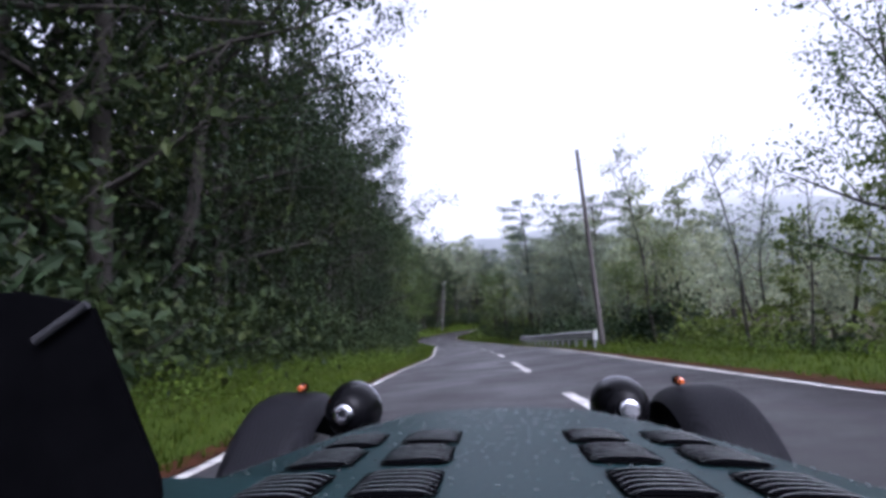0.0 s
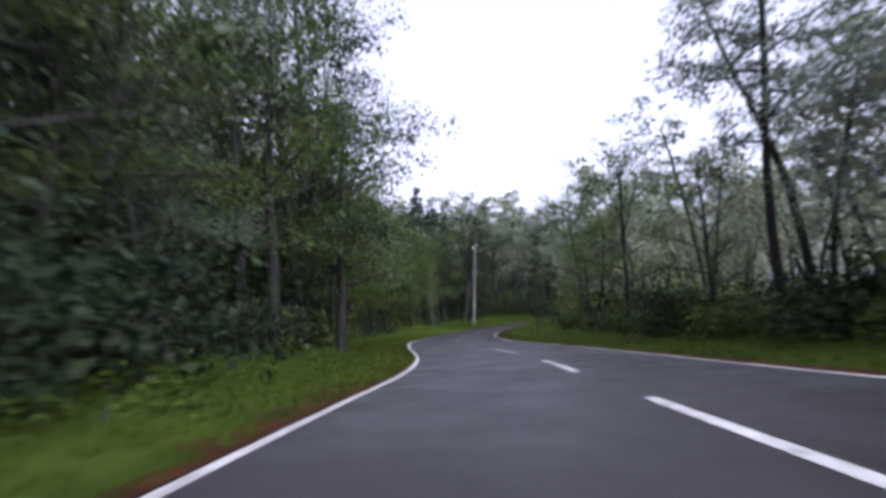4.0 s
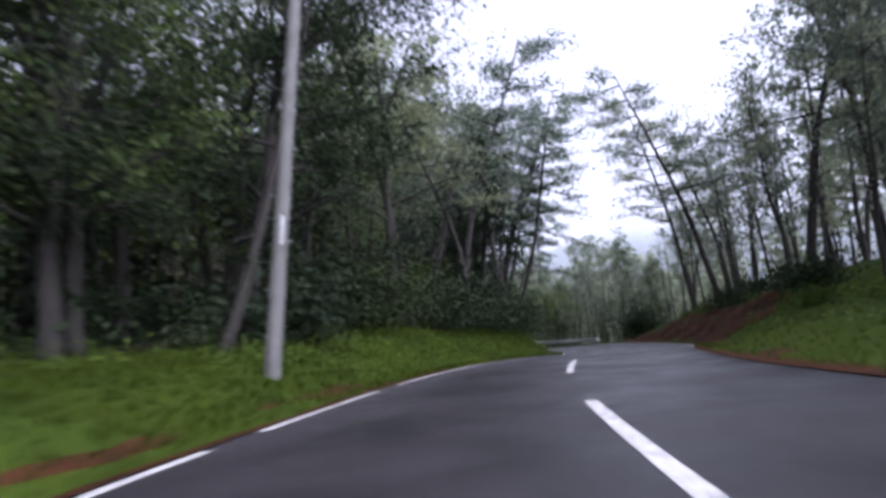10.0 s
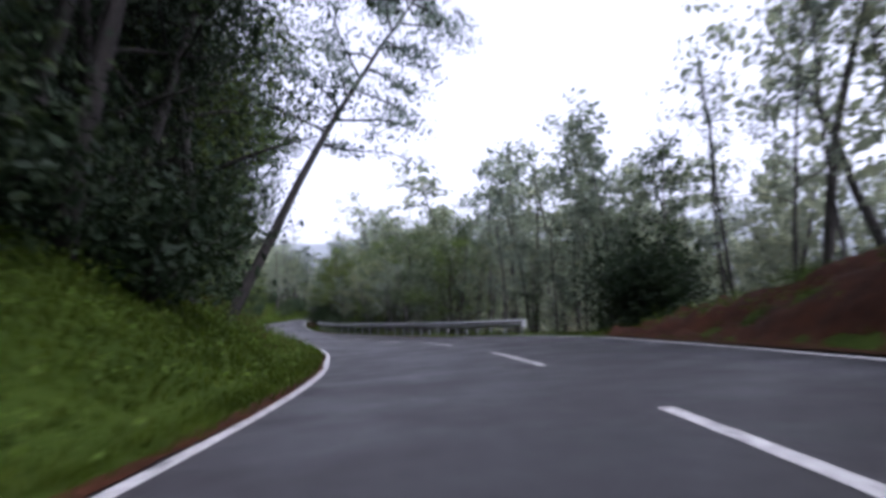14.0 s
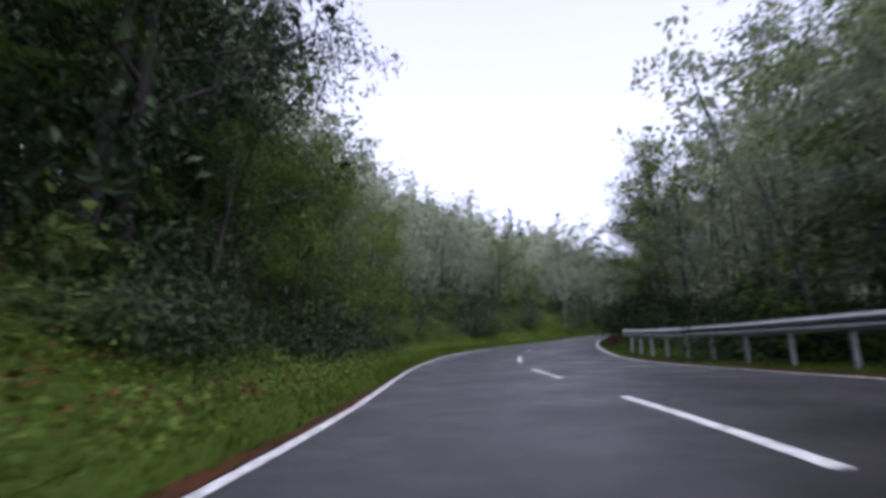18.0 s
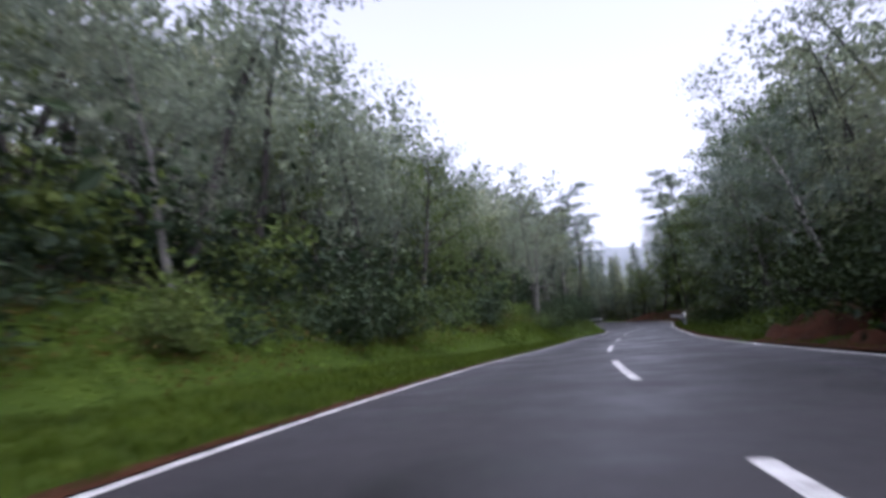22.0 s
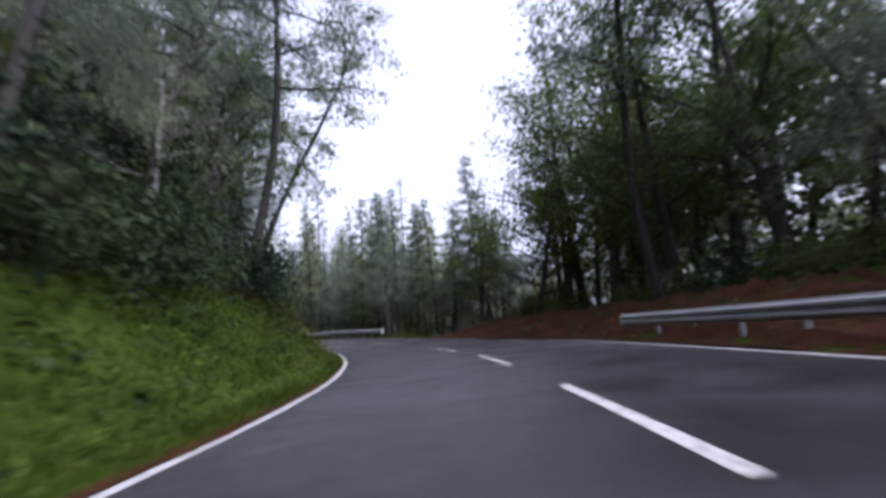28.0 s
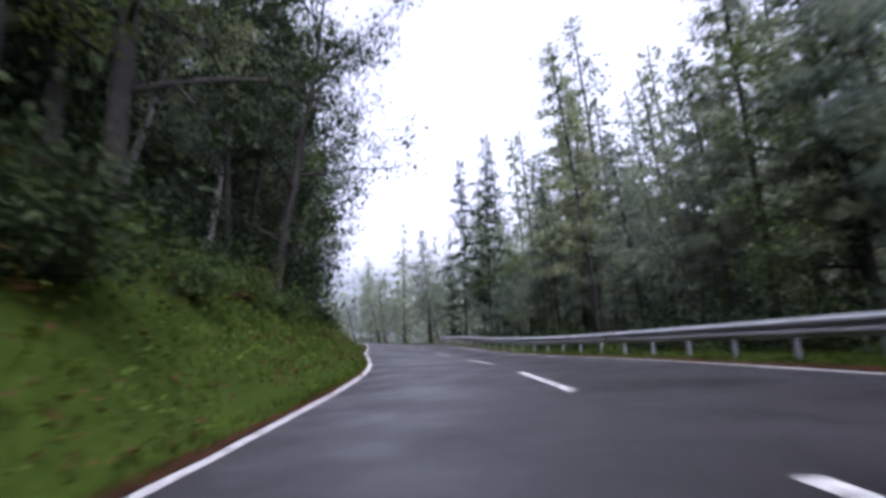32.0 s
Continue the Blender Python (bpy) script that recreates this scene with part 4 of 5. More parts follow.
def utility_pole(name, s, d, height, r0, r1, mat, label, lean=0.0):
    root = new(name)
    root.location = place(s, d, -0.3)
    root.rotation_euler = (0, lean, heading(s))
    tagged(root, label, "pole")
    bm = bmesh.new()
    bmesh.ops.create_cone(bm, cap_ends=True, segments=18, radius1=r0, radius2=r1, depth=height, matrix=Matrix.Translation((0, 0, height / 2)))
    part("shaft", bm, mat, root)
    bm = bmesh.new()
    bmesh.ops.create_cone(bm, cap_ends=True, segments=18, radius1=r1 + 0.012, radius2=r1 + 0.004, depth=0.06, matrix=Matrix.Translation((0, 0, height + 0.02)))
    part("cap", bm, GALVANISED, root)
    for k, h in enumerate((height - 0.5, height - 0.9)):
        bm = bmesh.new()
        bmesh.ops.create_cone(bm, cap_ends=True, segments=10, radius1=0.02, radius2=0.02, depth=0.34, matrix=Matrix.Translation((-0.2 if k else 0.2, 0, h)) @ Matrix.Rotation(math.pi / 2, 4, "Y"))
        arm = part("bracket_arm", bm, GALVANISED, root)
        bm = bmesh.new()
        for j, (r, z) in enumerate(((0.05, 0.03), (0.065, 0.07), (0.045, 0.1), (0.06, 0.13))):
            bmesh.ops.create_cone(bm, cap_ends=True, segments=12, radius1=r, radius2=r * 0.7, depth=0.035, matrix=Matrix.Translation((-0.34 if k else 0.34, 0, h + z)))
        part("insulator", bm, CERAMIC, arm, "small white ceramic insulator")
    for k in range(int(height / 0.9) - 2):
        bm = bmesh.new()
        z = 1.9 + 0.9 * k
        x = (r0 + (r1 - r0) * z / height) * (1 if k % 2 else -1)
        bmesh.ops.create_cone(bm, cap_ends=True, segments=8, radius1=0.009, radius2=0.009, depth=0.13, matrix=Matrix.Translation((x + (0.05 if k % 2 else -0.05), 0, z)) @ Matrix.Rotation(math.pi / 2, 4, "Y"))
        part("step_bolt", bm, GALVANISED, root)
    bm = bmesh.new()
    bmesh.ops.create_cone(bm, cap_ends=False, segments=18, radius1=r0 + 0.004, radius2=r0 - 0.002, depth=0.3, matrix=Matrix.Translation((0, 0, 1.9)))
    part("metal_band", bm, mat, root)
    if mat is CONCRETE:
        bm = bmesh.new()
        bmesh.ops.create_cube(bm, size=1, matrix=Matrix.Translation((r0 * 0.55, -r0 * 0.86, 3.0)) @ Matrix.Diagonal((0.07, 0.012, 0.55, 1)))
        bmesh.ops.bevel(bm, geom=bm.edges[:], offset=0.004, segments=1, affect="EDGES")
        part("tag_plate", bm, WHITE_STEEL, root, "narrow white tag plate on the pole")
    return root


utility_pole("utility_pole", *POLES[0], 9.4, 0.125, 0.085, OLD_WOOD, "weathered dark wooden utility pole standing behind the guard rail", -0.07)
utility_pole("utility_pole", *POLES[1], 12.0, 0.15, 0.10, CONCRETE, "slim grey concrete utility pole on the grass verge", 0.065)


# ---- distance ----
def misty_hills():
    """Far-off hills, only an outline; their mist is painted as a glow, paler upwards."""
    mid = np.array((road_x.mean(), road_y.mean()))
    n, V, F = 240, [], []
    for i in range(n):
        a = 2 * math.pi * i / n
        h = 300 + 60 * math.sin(3 * a + 1) + 35 * math.sin(7 * a) + 14 * math.sin(17 * a + 2) + 5 * math.sin(41 * a)
        p = mid + 1300 * np.array((math.cos(a), math.sin(a)))
        V += [(p[0], p[1], -60), (p[0] * 1.0, p[1] * 1.0, h)]
        k = 2 * i
        F.append((k, (k + 2) % (2 * n), (k + 3) % (2 * n), k + 1))
    m, nn, ll, b = material("painted_mist_glow", 1.0)
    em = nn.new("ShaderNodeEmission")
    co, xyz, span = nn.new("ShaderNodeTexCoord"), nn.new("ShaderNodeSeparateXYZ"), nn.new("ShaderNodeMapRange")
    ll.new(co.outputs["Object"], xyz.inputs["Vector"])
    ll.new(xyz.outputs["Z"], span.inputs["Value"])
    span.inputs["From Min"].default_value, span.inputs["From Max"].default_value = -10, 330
    # painted mist: the glow brightens from the foot up to the sky's tone
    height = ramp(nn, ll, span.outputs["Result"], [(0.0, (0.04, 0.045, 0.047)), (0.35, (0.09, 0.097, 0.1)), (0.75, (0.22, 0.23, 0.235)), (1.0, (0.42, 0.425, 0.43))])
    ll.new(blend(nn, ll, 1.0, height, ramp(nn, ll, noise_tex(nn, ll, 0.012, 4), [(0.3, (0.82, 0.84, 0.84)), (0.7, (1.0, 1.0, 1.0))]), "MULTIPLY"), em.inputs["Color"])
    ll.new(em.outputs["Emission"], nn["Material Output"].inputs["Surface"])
    return tagged(mesh_object("backdrop", V, F, m, True), "glowing far hills with pale grey mist painted into their colour", "backdrop", kind="structure")


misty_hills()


# ---- grass and weeds ----
def grass_patch(seed, count, side, near, far, tall, s0=-4, s1=385):
    r = np.random.default_rng(seed)
    s = r.uniform(s0, s1, count)
    e = near + (far - near) * r.uniform(0, 1, count) ** 1.3
    if side > 0:
        d = right_edge(s) + SHOULDER + e
    else:
        d = -left_edge(s) - SHOULDER - e
    p = place(s, d, 0.0)
    V, n = [], count
    for k in range(4):
        a = r.uniform(0, 6.283, n)
        o = np.stack([np.cos(a), np.sin(a), 0 * a], 1)
        b = p + o * r.uniform(0, 0.12, n)[:, None]
        w = np.stack([-np.sin(a), np.cos(a), 0 * a], 1) * r.uniform(0.006, 0.016, n)[:, None]
        h = tall * r.uniform(0.35, 1.15, n)
        V.append(np.stack([b - w, b + w, b + o * (h * r.uniform(0.2, 0.9, n))[:, None] + np.stack([0 * h, 0 * h, h], 1)], 1))
    V = np.concatenate(V).reshape(-1, 3)
    return V, np.arange(len(V)).reshape(-1, 3)


v1, f1 = grass_patch(61, 95000, -1, 0.0, 6.0, 0.14)
v2, f2 = grass_patch(62, 34000, 1, 0.15, 3.2, 0.14)
v3, f3 = grass_patch(63, 26000, -1, 0.2, 5.5, 0.17, 284, 352)
v4, f4 = grass_patch(64, 18000, -1, 0.2, 6.0, 0.17, 225, 284)
v5, f5 = grass_patch(65, 14000, -1, 0.2, 5.0, 0.16, 126, 180)
sheets, at, faces = (v1, v2, v3, v4, v5), 0, []
for v, f in zip(sheets, (f1, f2, f3, f4, f5)):
    faces.append(f + at)
    at += len(v)
tagged(mesh_object("grass", np.concatenate(sheets), np.concatenate(faces), GRASS), "wet green grass blades along both edges of the road", "grass", kind="stuff")


def weeds(seed, spans, count, size, mat, name, label):
    r = np.random.default_rng(seed)
    pts = []
    for side, s0, s1, near, far, tall, share in spans:
        k = int(count * share)
        m = max(1, k // 18)
        cs, ce = r.uniform(s0, s1, m), r.uniform(near, far, m)
        d = right_edge(cs) + SHOULDER + ce if side > 0 else -left_edge(cs) - SHOULDER - ce
        c = place(cs, d)
        pick = r.integers(0, m, k)
        q = c[pick] + r.normal(size=(k, 3)) * np.array((0.3, 0.3, 0.0))
        q[:, 2] += np.abs(r.normal(size=k)) * tall * 0.5 + 0.04
        pts.append(q)
    return tagged(mesh_object(name, *leaf_cards(r, np.concatenate(pts), size, 1.2, 0.6), mat), label, "weeds", kind="stuff")


weeds(71, [(L, -5, 60, 1.4, 5, 0.5, 0.28), (L, 60, 130, 3.0, 6, 0.4, 0.12), (L, 130, 182, 0.6, 4, 0.35, 0.13), (L, 180, 240, 0.7, 5, 0.5, 0.28), (L, 236, 290, 3.2, 7, 0.4, 0.16), (L, 290, 400, 0.3, 4, 0.35, 0.35),
           (R, 0, 120, 2.2, 5, 0.4, 0.12), (R, 165, 320, 1.5, 4, 0.4, 0.15)], 72000, 0.046, LEAF_FRESH, "undergrowth", "leafy green weeds and ferns on the banks")
weeds(72, [(L, -5, 130, 5.0, 9, 0.7, 0.4), (L, 130, 230, 3, 8, 0.6, 0.25), (L, 230, 292, 6, 10, 0.6, 0.2), (L, 288, 345, 0.9, 4, 0.25, 0.12), (L, 292, 400, 2, 8, 0.5, 0.25), (R, 0, 400, 3.4, 8, 0.7, 0.4)], 34000, 0.075, LEAF_DARK, "undergrowth", "dark green ground plants under the trees")
weeds(73, [(R, 118, 182, 1.6, 4.4, 0.25, 0.5), (R, 236, 264, 1.0, 3, 0.3, 0.3), (R, 316, 346, 0.8, 3.8, 0.3, 0.45)], 5600, 0.055, LEAF_GREEN, "undergrowth", "scattered weeds on the bare earth banks")
weeds(74, [(L, 182, 234, 1.2, 6, 0.4, 0.3), (L, 240, 292, 3.6, 7, 0.35, 0.25), (L, 326, 400, 0.5, 6.5, 0.3, 0.45)], 26000, 0.05, DRY_LEAF, "undergrowth", "dry brown ferns and fallen leaves on the banks")


# ---- the open sports car in which the shot begins ----
def car_paint():
    m, n, l, b = material("dark_green_car_paint", 0.45)
    l.new(ramp(n, l, noise_tex(n, l, 2.5), [(0.3, (0.0026, 0.0088, 0.0096)), (0.7, (0.0048, 0.0135, 0.014))]), b.inputs["Base Color"])
    b.inputs["Specular IOR Level"].default_value = 0.14
    bump(n, l, b, noise_tex(n, l, 120, 2), 0.25, 0.002)
    return m


CAR_GREEN = car_paint()
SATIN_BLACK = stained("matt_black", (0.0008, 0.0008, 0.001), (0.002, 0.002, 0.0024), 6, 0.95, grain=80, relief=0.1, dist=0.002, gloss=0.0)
LAMP_BLACK = stained("wet_black_lacquer", (0.001, 0.001, 0.0012), (0.0025, 0.0025, 0.003), 6, 0.22, grain=80, relief=0.05, dist=0.001, gloss=0.05)
# pale colour that paints the highlight on the wet louvre lips
LIP_GLINT = stained("painted_lip_glint", (0.010, 0.014, 0.014), (0.06, 0.07, 0.07), 40, 0.3, grain=120, gloss=0.5)
DULL_EDGE = stained("dull_grey_edge", (0.005, 0.005, 0.006), (0.025, 0.025, 0.027), 30, 0.6, grain=80, gloss=0.1)
RUBBER = stained("tyre_rubber", (0.012, 0.012, 0.012), (0.03, 0.03, 0.03), 8, 0.8, grain=60, relief=0.4, dist=0.003)
CHROME, *_ = material("chrome", 0.12, 1.0)
CHROME.node_tree.nodes["Principled BSDF"].inputs["Base Color"].default_value = (0.38, 0.38, 0.4, 1)
AMBER, *_ = material("amber_lens", 0.2)
AMBER.node_tree.nodes["Principled BSDF"].inputs["Base Color"].default_value = (0.22, 0.045, 0.008, 1)
LENS, *_ = material("clear_glass", 0.03)
LENS.node_tree.nodes["Principled BSDF"].inputs["Transmission Weight"].default_value = 1.0


def weave():
    """Dark woven fibre under clear lacquer."""
    m, n, l, b = material("woven_carbon", 0.5)
    b.inputs["Specular IOR Level"].default_value = 0.03
    c = n.new("ShaderNodeTexCoord")
    k = n.new("ShaderNodeTexChecker")
    k.inputs["Scale"].default_value = 180
    k.inputs["Color1"].default_value, k.inputs["Color2"].default_value = (0.002, 0.002, 0.0025, 1), (0.009, 0.009, 0.0105, 1)
    l.new(c.outputs["Object"], k.inputs["Vector"])
    l.new(k.outputs["Color"], b.inputs["Base Color"])
    return m


CARBON = weave()
WATER, *_ = material("rain_water", 0.05)
WATER.node_tree.nodes["Principled BSDF"].inputs["Base Color"].default_value = (0.02, 0.03, 0.03, 1)
WATER.node_tree.nodes["Principled BSDF"].inputs["IOR"].default_value = 1.33
AXIS = 0.02


def lathe(profile, sides=28):
    """A turned body along y: profile of (y, radius)."""
    bm = bmesh.new()
    rings = [[bm.verts.new((r * math.cos(2 * math.pi * k / sides), y, r * math.sin(2 * math.pi * k / sides))) for k in range(sides)] for y, r in profile]
    for a, b in zip(rings, rings[1:]):
        for k in range(sides):
            bm.faces.new((a[k], a[(k + 1) % sides], b[(k + 1) % sides], b[k]))
    bm.faces.new(rings[0])
    bm.faces.new(list(reversed(rings[-1])))
    return bm


def grid_sheet(rows, thick=0.0):
    bm = bmesh.new()
    vs = [[bm.verts.new(p) for p in r] for r in rows]
    for a, b in zip(vs, vs[1:]):
        for k in range(len(a) - 1):
            bm.faces.new((a[k], a[k + 1], b[k + 1], b[k]))
    if thick:
        bmesh.ops.recalc_face_normals(bm, faces=bm.faces)
        bmesh.ops.solidify(bm, geom=bm.faces[:], thickness=thick)
    return bm


def bonnet_z(x, y):
    w = float(np.interp(y, (-0.2, 0.5, 1.0, 1.45, 1.95), (0.62, 0.56, 0.47, 0.35, 0.22)))
    u = min(1.0, abs(x - AXIS) / w)
    top = float(np.interp(y, (-0.2, 0.4, 1.2, 1.45, 1.6, 1.8, 1.95), (0.675, 0.675, 0.672, 0.664, 0.62, 0.5, 0.38)))
    return top + 0.006 * (1 - u * u) - 0.02 * u * u - 0.15 * u ** 10


def build_car():
    root = new("open_sports_car")
    first = PATH[0]
    root.location = (first[1], first[2], first[3] - 0.82)
    root.rotation_euler = (radians(first[5] - 10.05), 0, radians(first[4] - 4.7))
    tagged(root, "wet dark green open sports car with louvred bonnet and black wings", "car")
    # bonnet
    rows = []
    for y in list(np.linspace(0.16, 1.4, 22)) + list(np.linspace(1.45, 1.95, 12)):
        w = float(np.interp(y, (-0.2, 0.5, 1.0, 1.45, 1.95), (0.62, 0.56, 0.47, 0.35, 0.22)))
        rows.append([(AXIS + w * u, y, bonnet_z(AXIS + w * u, y)) for u in np.linspace(-1, 1, 25)])
    bonnet = part("bonnet", grid_sheet(rows, 0.004), CAR_GREEN, root, "wet dark green bonnet")
    sides = []
    for sgn in (-1, 1):
        pan = []
        for y in np.linspace(-1.5, 1.95, 26):
            w = float(np.interp(y, (-1.5, -0.2, 0.5, 1.0, 1.45, 1.95), (0.62, 0.62, 0.56, 0.47, 0.35, 0.22)))
            z = bonnet_z(AXIS + w, max(y, -0.2))
            pan.append([(AXIS + sgn * w, y, 0.16 + (z - 0.163) * v) for v in np.linspace(0, 1, 6)])
        sides.append(part("side_panel", grid_sheet(pan, 0.004), CAR_GREEN, root))
    belly = [[(AXIS + 0.48 * u * (1 if y < 0.5 else 0.7), y, 0.165) for u in (-1, 0, 1)] for y in (-1.5, 0.4, 0.6, 1.6)]
    part("floor_pan", grid_sheet(belly, 0.006), SATIN_BLACK, root)
    tail = [[(AXIS + 0.5 * u, -1.5 - 0.25 * math.sin(math.pi * v), 0.17 + 0.4 * v) for u in np.linspace(-1, 1, 9)] for v in np.linspace(0, 1, 7)]
    part("tail_panel", grid_sheet(tail, 0.005), CAR_GREEN, root)
    # scuttle: the raised panel behind the bonnet
    sc = [[(AXIS + 0.46 * u, y, 0.676 - 0.12 * abs(u) ** 6 + 0.01) for u in np.linspace(-1, 1, 15)] for y in (0.02, 0.1, 0.155)]
    part("scuttle", grid_sheet(sc, 0.006), CAR_GREEN, root)
    # left end of the scuttle that stands higher
    cap = bmesh.new()
    bmesh.ops.create_cube(cap, size=1, matrix=Matrix.Translation((-0.33, 0.50, 0.655)) @ Matrix.Diagonal((0.21, 0.28, 0.05, 1)))
    bmesh.ops.bevel(cap, geom=cap.edges[:], offset=0.012, segments=3, affect="EDGES")
    part("side_cowl", cap, CAR_GREEN, root, "rounded green cowl beside the bonnet")
    # louvres: raised blisters, mouth towards the driver with its shade painted black
    bm = bmesh.new()
    n = 10
    arcs = []
    for y, h in ((0.0165, 0.0), (0.011, 0.0032), (0.004, 0.0058), (0.0, 0.0062)):
        arcs.append([bm.verts.new((0.043 * u, y, h * (1 - abs(u) ** 4) + 0.0005)) for u in np.linspace(-1, 1, n)])
    for a, b in zip(arcs, arcs[1:]):
        for k in range(n - 1):
            bm.faces.new((a[k], b[k], b[k + 1], a[k + 1]))
    lip = [bm.verts.new((0.043 * u, -0.0008, 0.0057 * (1 - abs(u) ** 4) + 0.0004)) for u in np.linspace(-1, 1, n)]
    low = [bm.verts.new((0.043 * u, -0.001, 0.0003)) for u in np.linspace(-1, 1, n)]
    # lip carries the painted highlight, the mouth below it the painted shade
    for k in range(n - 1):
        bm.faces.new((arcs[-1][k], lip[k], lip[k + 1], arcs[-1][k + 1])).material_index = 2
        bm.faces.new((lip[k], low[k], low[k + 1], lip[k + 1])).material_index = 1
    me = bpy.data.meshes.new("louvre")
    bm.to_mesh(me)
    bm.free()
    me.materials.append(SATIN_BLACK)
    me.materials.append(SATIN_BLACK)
    me.materials.append(LIP_GLINT)
    me.polygons.foreach_set("use_smooth", [True] * len(me.polygons))
    # black plate under each set of louvres, painting the openings' shade
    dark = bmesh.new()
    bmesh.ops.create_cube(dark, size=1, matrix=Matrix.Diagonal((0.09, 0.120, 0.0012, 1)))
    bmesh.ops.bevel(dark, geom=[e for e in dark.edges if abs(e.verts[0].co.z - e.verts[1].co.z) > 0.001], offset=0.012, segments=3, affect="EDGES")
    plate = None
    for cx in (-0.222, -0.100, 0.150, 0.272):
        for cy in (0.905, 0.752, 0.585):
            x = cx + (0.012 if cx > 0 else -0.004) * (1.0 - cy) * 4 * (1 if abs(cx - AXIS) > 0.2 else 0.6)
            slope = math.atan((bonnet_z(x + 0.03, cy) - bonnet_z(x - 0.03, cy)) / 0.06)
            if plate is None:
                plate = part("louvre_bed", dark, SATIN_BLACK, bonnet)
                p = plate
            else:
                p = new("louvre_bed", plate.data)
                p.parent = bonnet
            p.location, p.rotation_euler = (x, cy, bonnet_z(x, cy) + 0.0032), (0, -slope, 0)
            for k in range(6):
                o = new("louvre", me)
                o.parent = bonnet
                y = cy - 0.056 + 0.0187 * k
                o.location, o.rotation_euler = (x, y, bonnet_z(x, y) + 0.0038), (0, -slope, 0)
    # rain standing on the paint in small beads
    r = np.random.default_rng(5)
    V, F = [], []
    for _ in range(900):
        y = 0.45 + 0.98 * r.uniform() ** 0.8
        x = AXIS + r.uniform(-0.9, 0.9) * float(np.interp(y, (0.5, 1.0, 1.45), (0.5, 0.42, 0.32)))
        q, z = r.uniform(0.0012, 0.0034), bonnet_z(x, y)
        o = len(V)
        V += [(x + q * math.cos(a), y + q * r.uniform(0.9, 1.6) * math.sin(a), z + 0.001) for a in np.linspace(0, 2 * math.pi, 7)[:-1]] + [(x, y, z + 0.001 + q * 0.55)]
        F += [(o + k, o + (k + 1) % 6, o + 6) for k in range(6)]
    beads = child(mesh_object("rain_water", V, F, WATER, True), bonnet, "small beads of rain water")
    # wheels, wings, lamps
    for sgn in (-1, 1):
        wx = AXIS - 0.01 + sgn * (0.575 if sgn > 0 else 0.61)
        wheel = new("front_wheel")
        wheel.parent, wheel.location = root, (wx, 1.70, 0.29)
        turn = Matrix.Rotation(math.pi / 2, 4, "Z")
        t = lathe([(-0.085, 0.19), (-0.09, 0.25), (-0.07, 0.283), (-0.03, 0.29), (0.03, 0.29), (0.07, 0.283), (0.09, 0.25), (0.085, 0.19)], 40)
        bmesh.ops.transform(t, matrix=turn, verts=t.verts)
        part("tyre", t, RUBBER, wheel)
        r = lathe([(-0.07, 0.05), (-0.06, 0.17), (-0.088, 0.19), (0.088, 0.19), (0.05, 0.16), (0.04, 0.05)], 32)
        bmesh.ops.transform(r, matrix=turn, verts=r.verts)
        part("rim", r, GALVANISED, wheel)
        arc = []
        for a in np.linspace(math.radians(-18), math.radians(172), 30):
            c, s = math.cos(a), math.sin(a)
            rowp = []
            for u in np.linspace(-1, 1, 11):
                rad = 0.395 - 0.045 * abs(u) ** 5
                rowp.append((wx + 0.112 * u, 1.70 + rad * c, 0.305 + rad * s))
            arc.append(rowp)
        wing = part("cycle_wing", grid_sheet(arc, 0.004), CARBON, root, "black woven wing over the front wheel")
        for u in (-0.8, 0.8):
            b = lathe([(-0.004, 0.006), (0.004, 0.004)], 10)
            bt = part("rivet", b, CHROME, wing)
            bt.location = (wx + 0.1 * u, 1.70 - 0.33, 0.505)
        stay = bmesh.new()
        v, f = tube([(wx - sgn * 0.12, 1.72, 0.33), (wx - sgn * 0.05, 1.74, 0.5), (wx, 1.72, 0.69)], [0.012] * 3, 8)
        vs = [stay.verts.new(q) for q in v]
        for q in f:
            stay.faces.new([vs[i] for i in q])
        part("wing_stay", stay, SATIN_BLACK, root)
        for y0, z0 in ((1.55, 0.34), (1.8, 0.34), (1.7, 0.22)):
            arm = bmesh.new()
            v, f = tube([(AXIS + sgn * 0.22, y0 - 0.05, z0), (wx - sgn * 0.08, 1.7, z0 - 0.02)], [0.012, 0.012], 8)
            vs = [arm.verts.new(q) for q in v]
            for q in f:
                arm.faces.new([vs[i] for i in q])
            part("suspension_arm", arm, SATIN_BLACK, root)
        lamp = new("headlamp")
        lamp.parent, lamp.location = root, (-0.398 if sgn < 0 else 0.338, 1.55, 0.656)
        lamp.rotation_euler = (0, 0, 0)
        part("bowl", lathe([(-0.062, 0.020), (-0.058, 0.036), (-0.040, 0.055), (-0.012, 0.068), (0.02, 0.0735), (0.045, 0.075), (0.05, 0.07)], 32), LAMP_BLACK, lamp)
        part("rim", lathe([(0.044, 0.077), (0.05, 0.080), (0.058, 0.078), (0.062, 0.070), (0.058, 0.066)], 32), CHROME, lamp)
        part("lens", lathe([(0.056, 0.068), (0.068, 0.05), (0.075, 0.02), (0.076, 0.004)], 24), LENS, lamp)
        boss = part("adjuster_boss", lathe([(-0.092, 0.010), (-0.092, 0.017), (-0.086, 0.020), (-0.080, 0.020), (-0.078, 0.025), (-0.068, 0.027), (-0.055, 0.028)], 24), CHROME, lamp, "chrome boss on the back of the lamp")
        for k in range(6):
            st = part("boss_screw", lathe([(-0.0955, 0.002), (-0.0925, 0.003)], 8), CHROME, boss)
            st.location = (0.012 * math.cos(k * 1.047), 0, 0.012 * math.sin(k * 1.047))
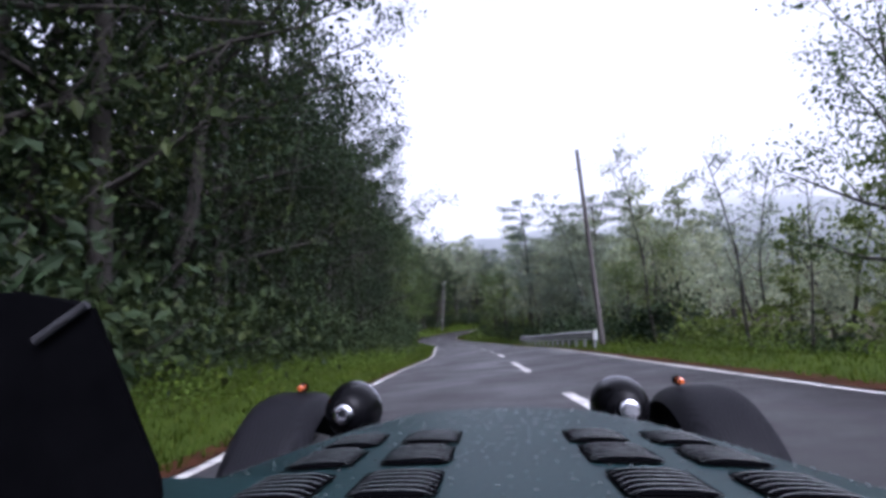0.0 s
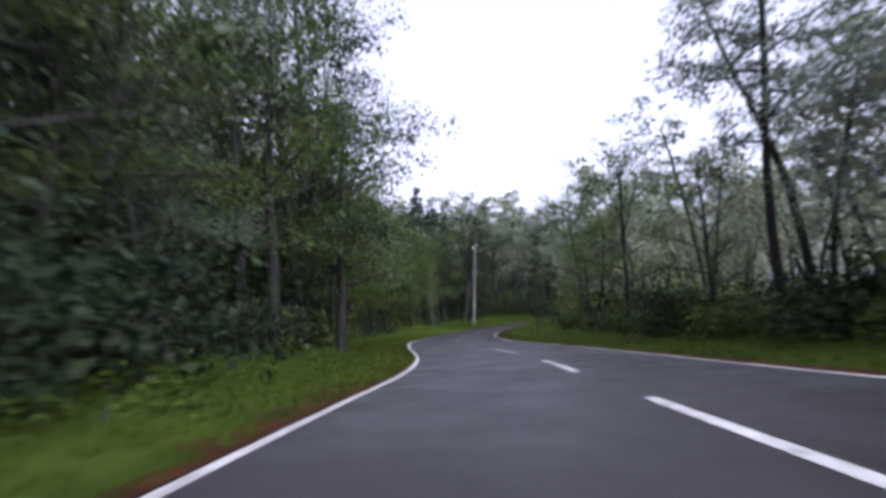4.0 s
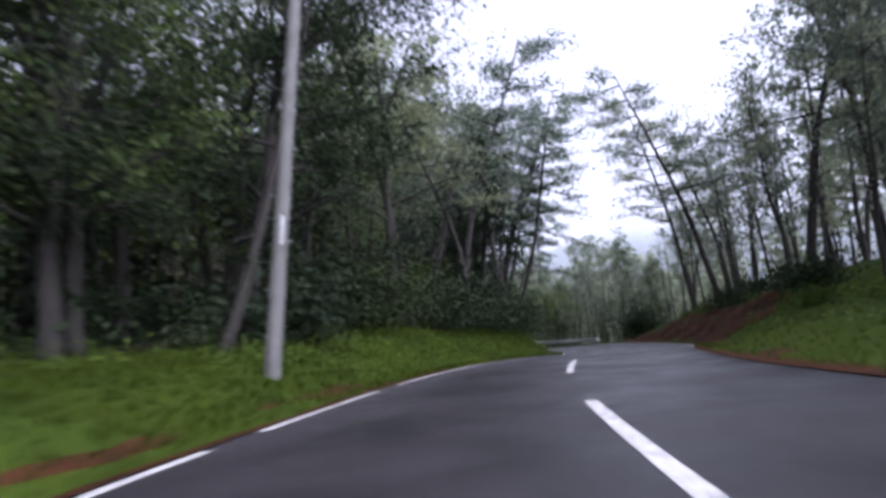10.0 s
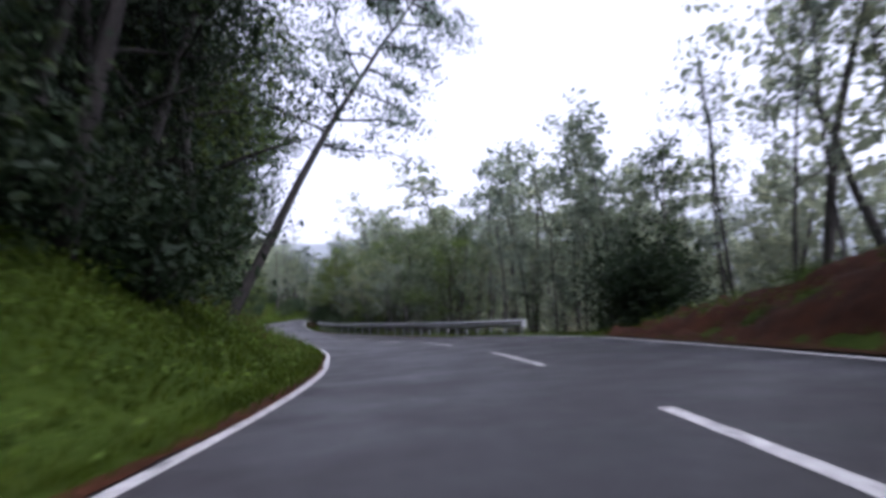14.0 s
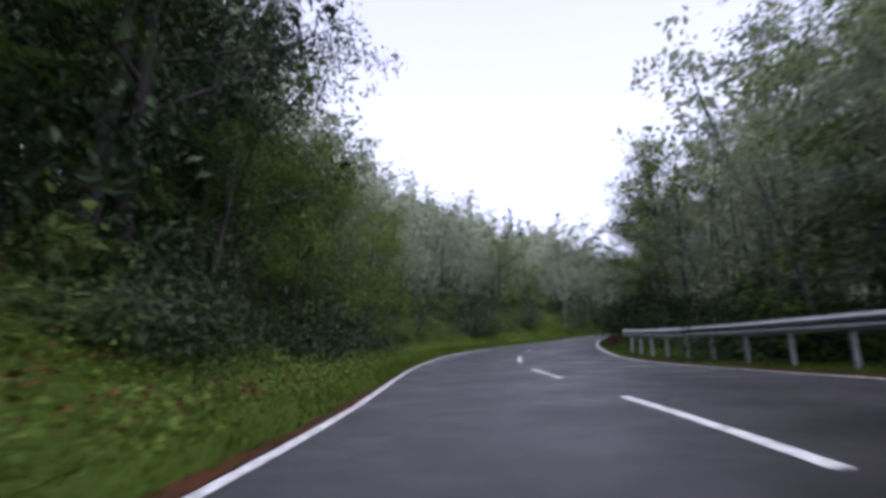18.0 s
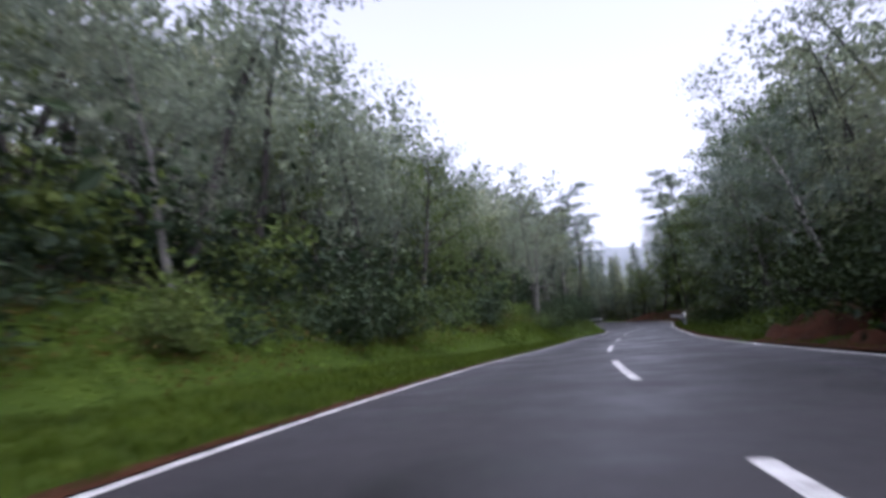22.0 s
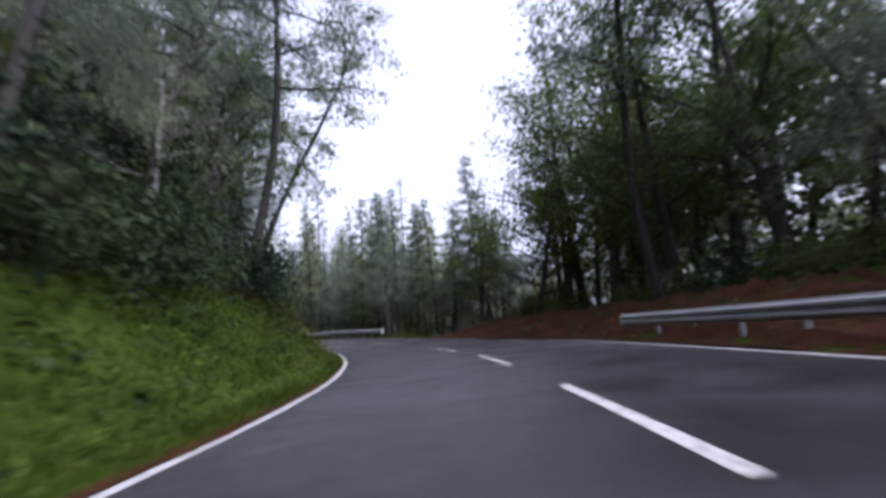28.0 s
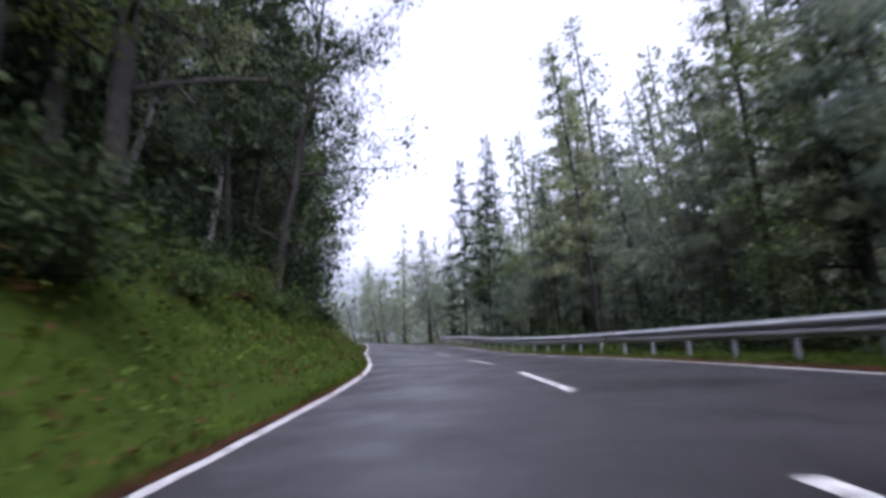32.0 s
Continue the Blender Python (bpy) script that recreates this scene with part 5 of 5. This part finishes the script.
        leg = bmesh.new()
        v, f = tube([(0, 0.0, -0.06), (0, 0.0, -0.14), (-sgn * 0.1, 0.02, -0.22)], [0.016, 0.014, 0.014], 8)
        vs = [leg.verts.new(q) for q in v]
        for q in f:
            leg.faces.new([vs[i] for i in q])
        part("lamp_bracket", leg, SATIN_BLACK, lamp)
        ind = new("indicator")
        ind.parent, ind.location = root, (-0.585 + 0.012 if sgn < 0 else 0.523, 1.66, 0.715)
        part("amber_lens", lathe([(-0.02, 0.004), (-0.017, 0.009), (0.012, 0.010), (0.018, 0.006)], 16), AMBER, ind, "small amber lens")
        part("base", lathe([(0.012, 0.014), (0.03, 0.013), (0.034, 0.006)], 16), SATIN_BLACK, ind)
        rear = copy_thing(wheel, Matrix.Translation((AXIS + sgn * 0.62, -0.62, 0.29)))
        rear.name = "rear_wheel"
    # mirror housing beside the screen
    pts = [(-0.383, 0.872), (-0.305, 0.716), (-0.30, 0.69), (-0.33, 0.60), (-0.8, 0.55), (-0.8, 0.885), (-0.46, 0.885)]
    mb = bmesh.new()
    a = [mb.verts.new((x, 0.485, z)) for x, z in pts]
    b = [mb.verts.new((x * 1.42, 0.66, 0.82 + (z - 0.82) * 1.3)) for x, z in pts]
    mb.faces.new(a)
    mb.faces.new(list(reversed(b)))
    for k in range(len(pts)):
        mb.faces.new((a[k], b[k], b[(k + 1) % len(pts)], a[(k + 1) % len(pts)]))
    bmesh.ops.bevel(mb, geom=mb.edges[:], offset=0.006, segments=3, affect="EDGES")
    mirror = part("side_mirror", mb, SATIN_BLACK, root, "black side mirror housing")
    tr = bmesh.new()
    v, f = tube([(-0.436, 0.478, 0.836), (-0.386, 0.478, 0.870)], [0.0045, 0.0045], 8)
    vs = [tr.verts.new(q) for q in v]
    for q in f:
        tr.faces.new([vs[i] for i in q])
    part("mirror_trim", tr, DULL_EDGE, mirror, "pale grey edge of the mirror housing")
    # coloured piping at the right of the scuttle
    pp = bmesh.new()
    v, f = tube([(0.27, 0.48, 0.665), (0.36, 0.54, 0.66), (0.44, 0.60, 0.62)], [0.005] * 3, 8)
    vs = [pp.verts.new(q) for q in v]
    for q in f:
        pp.faces.new([vs[i] for i in q])
    part("red_piping", pp, AMBER, root, "thin red edge piping")
    return root


build_car()
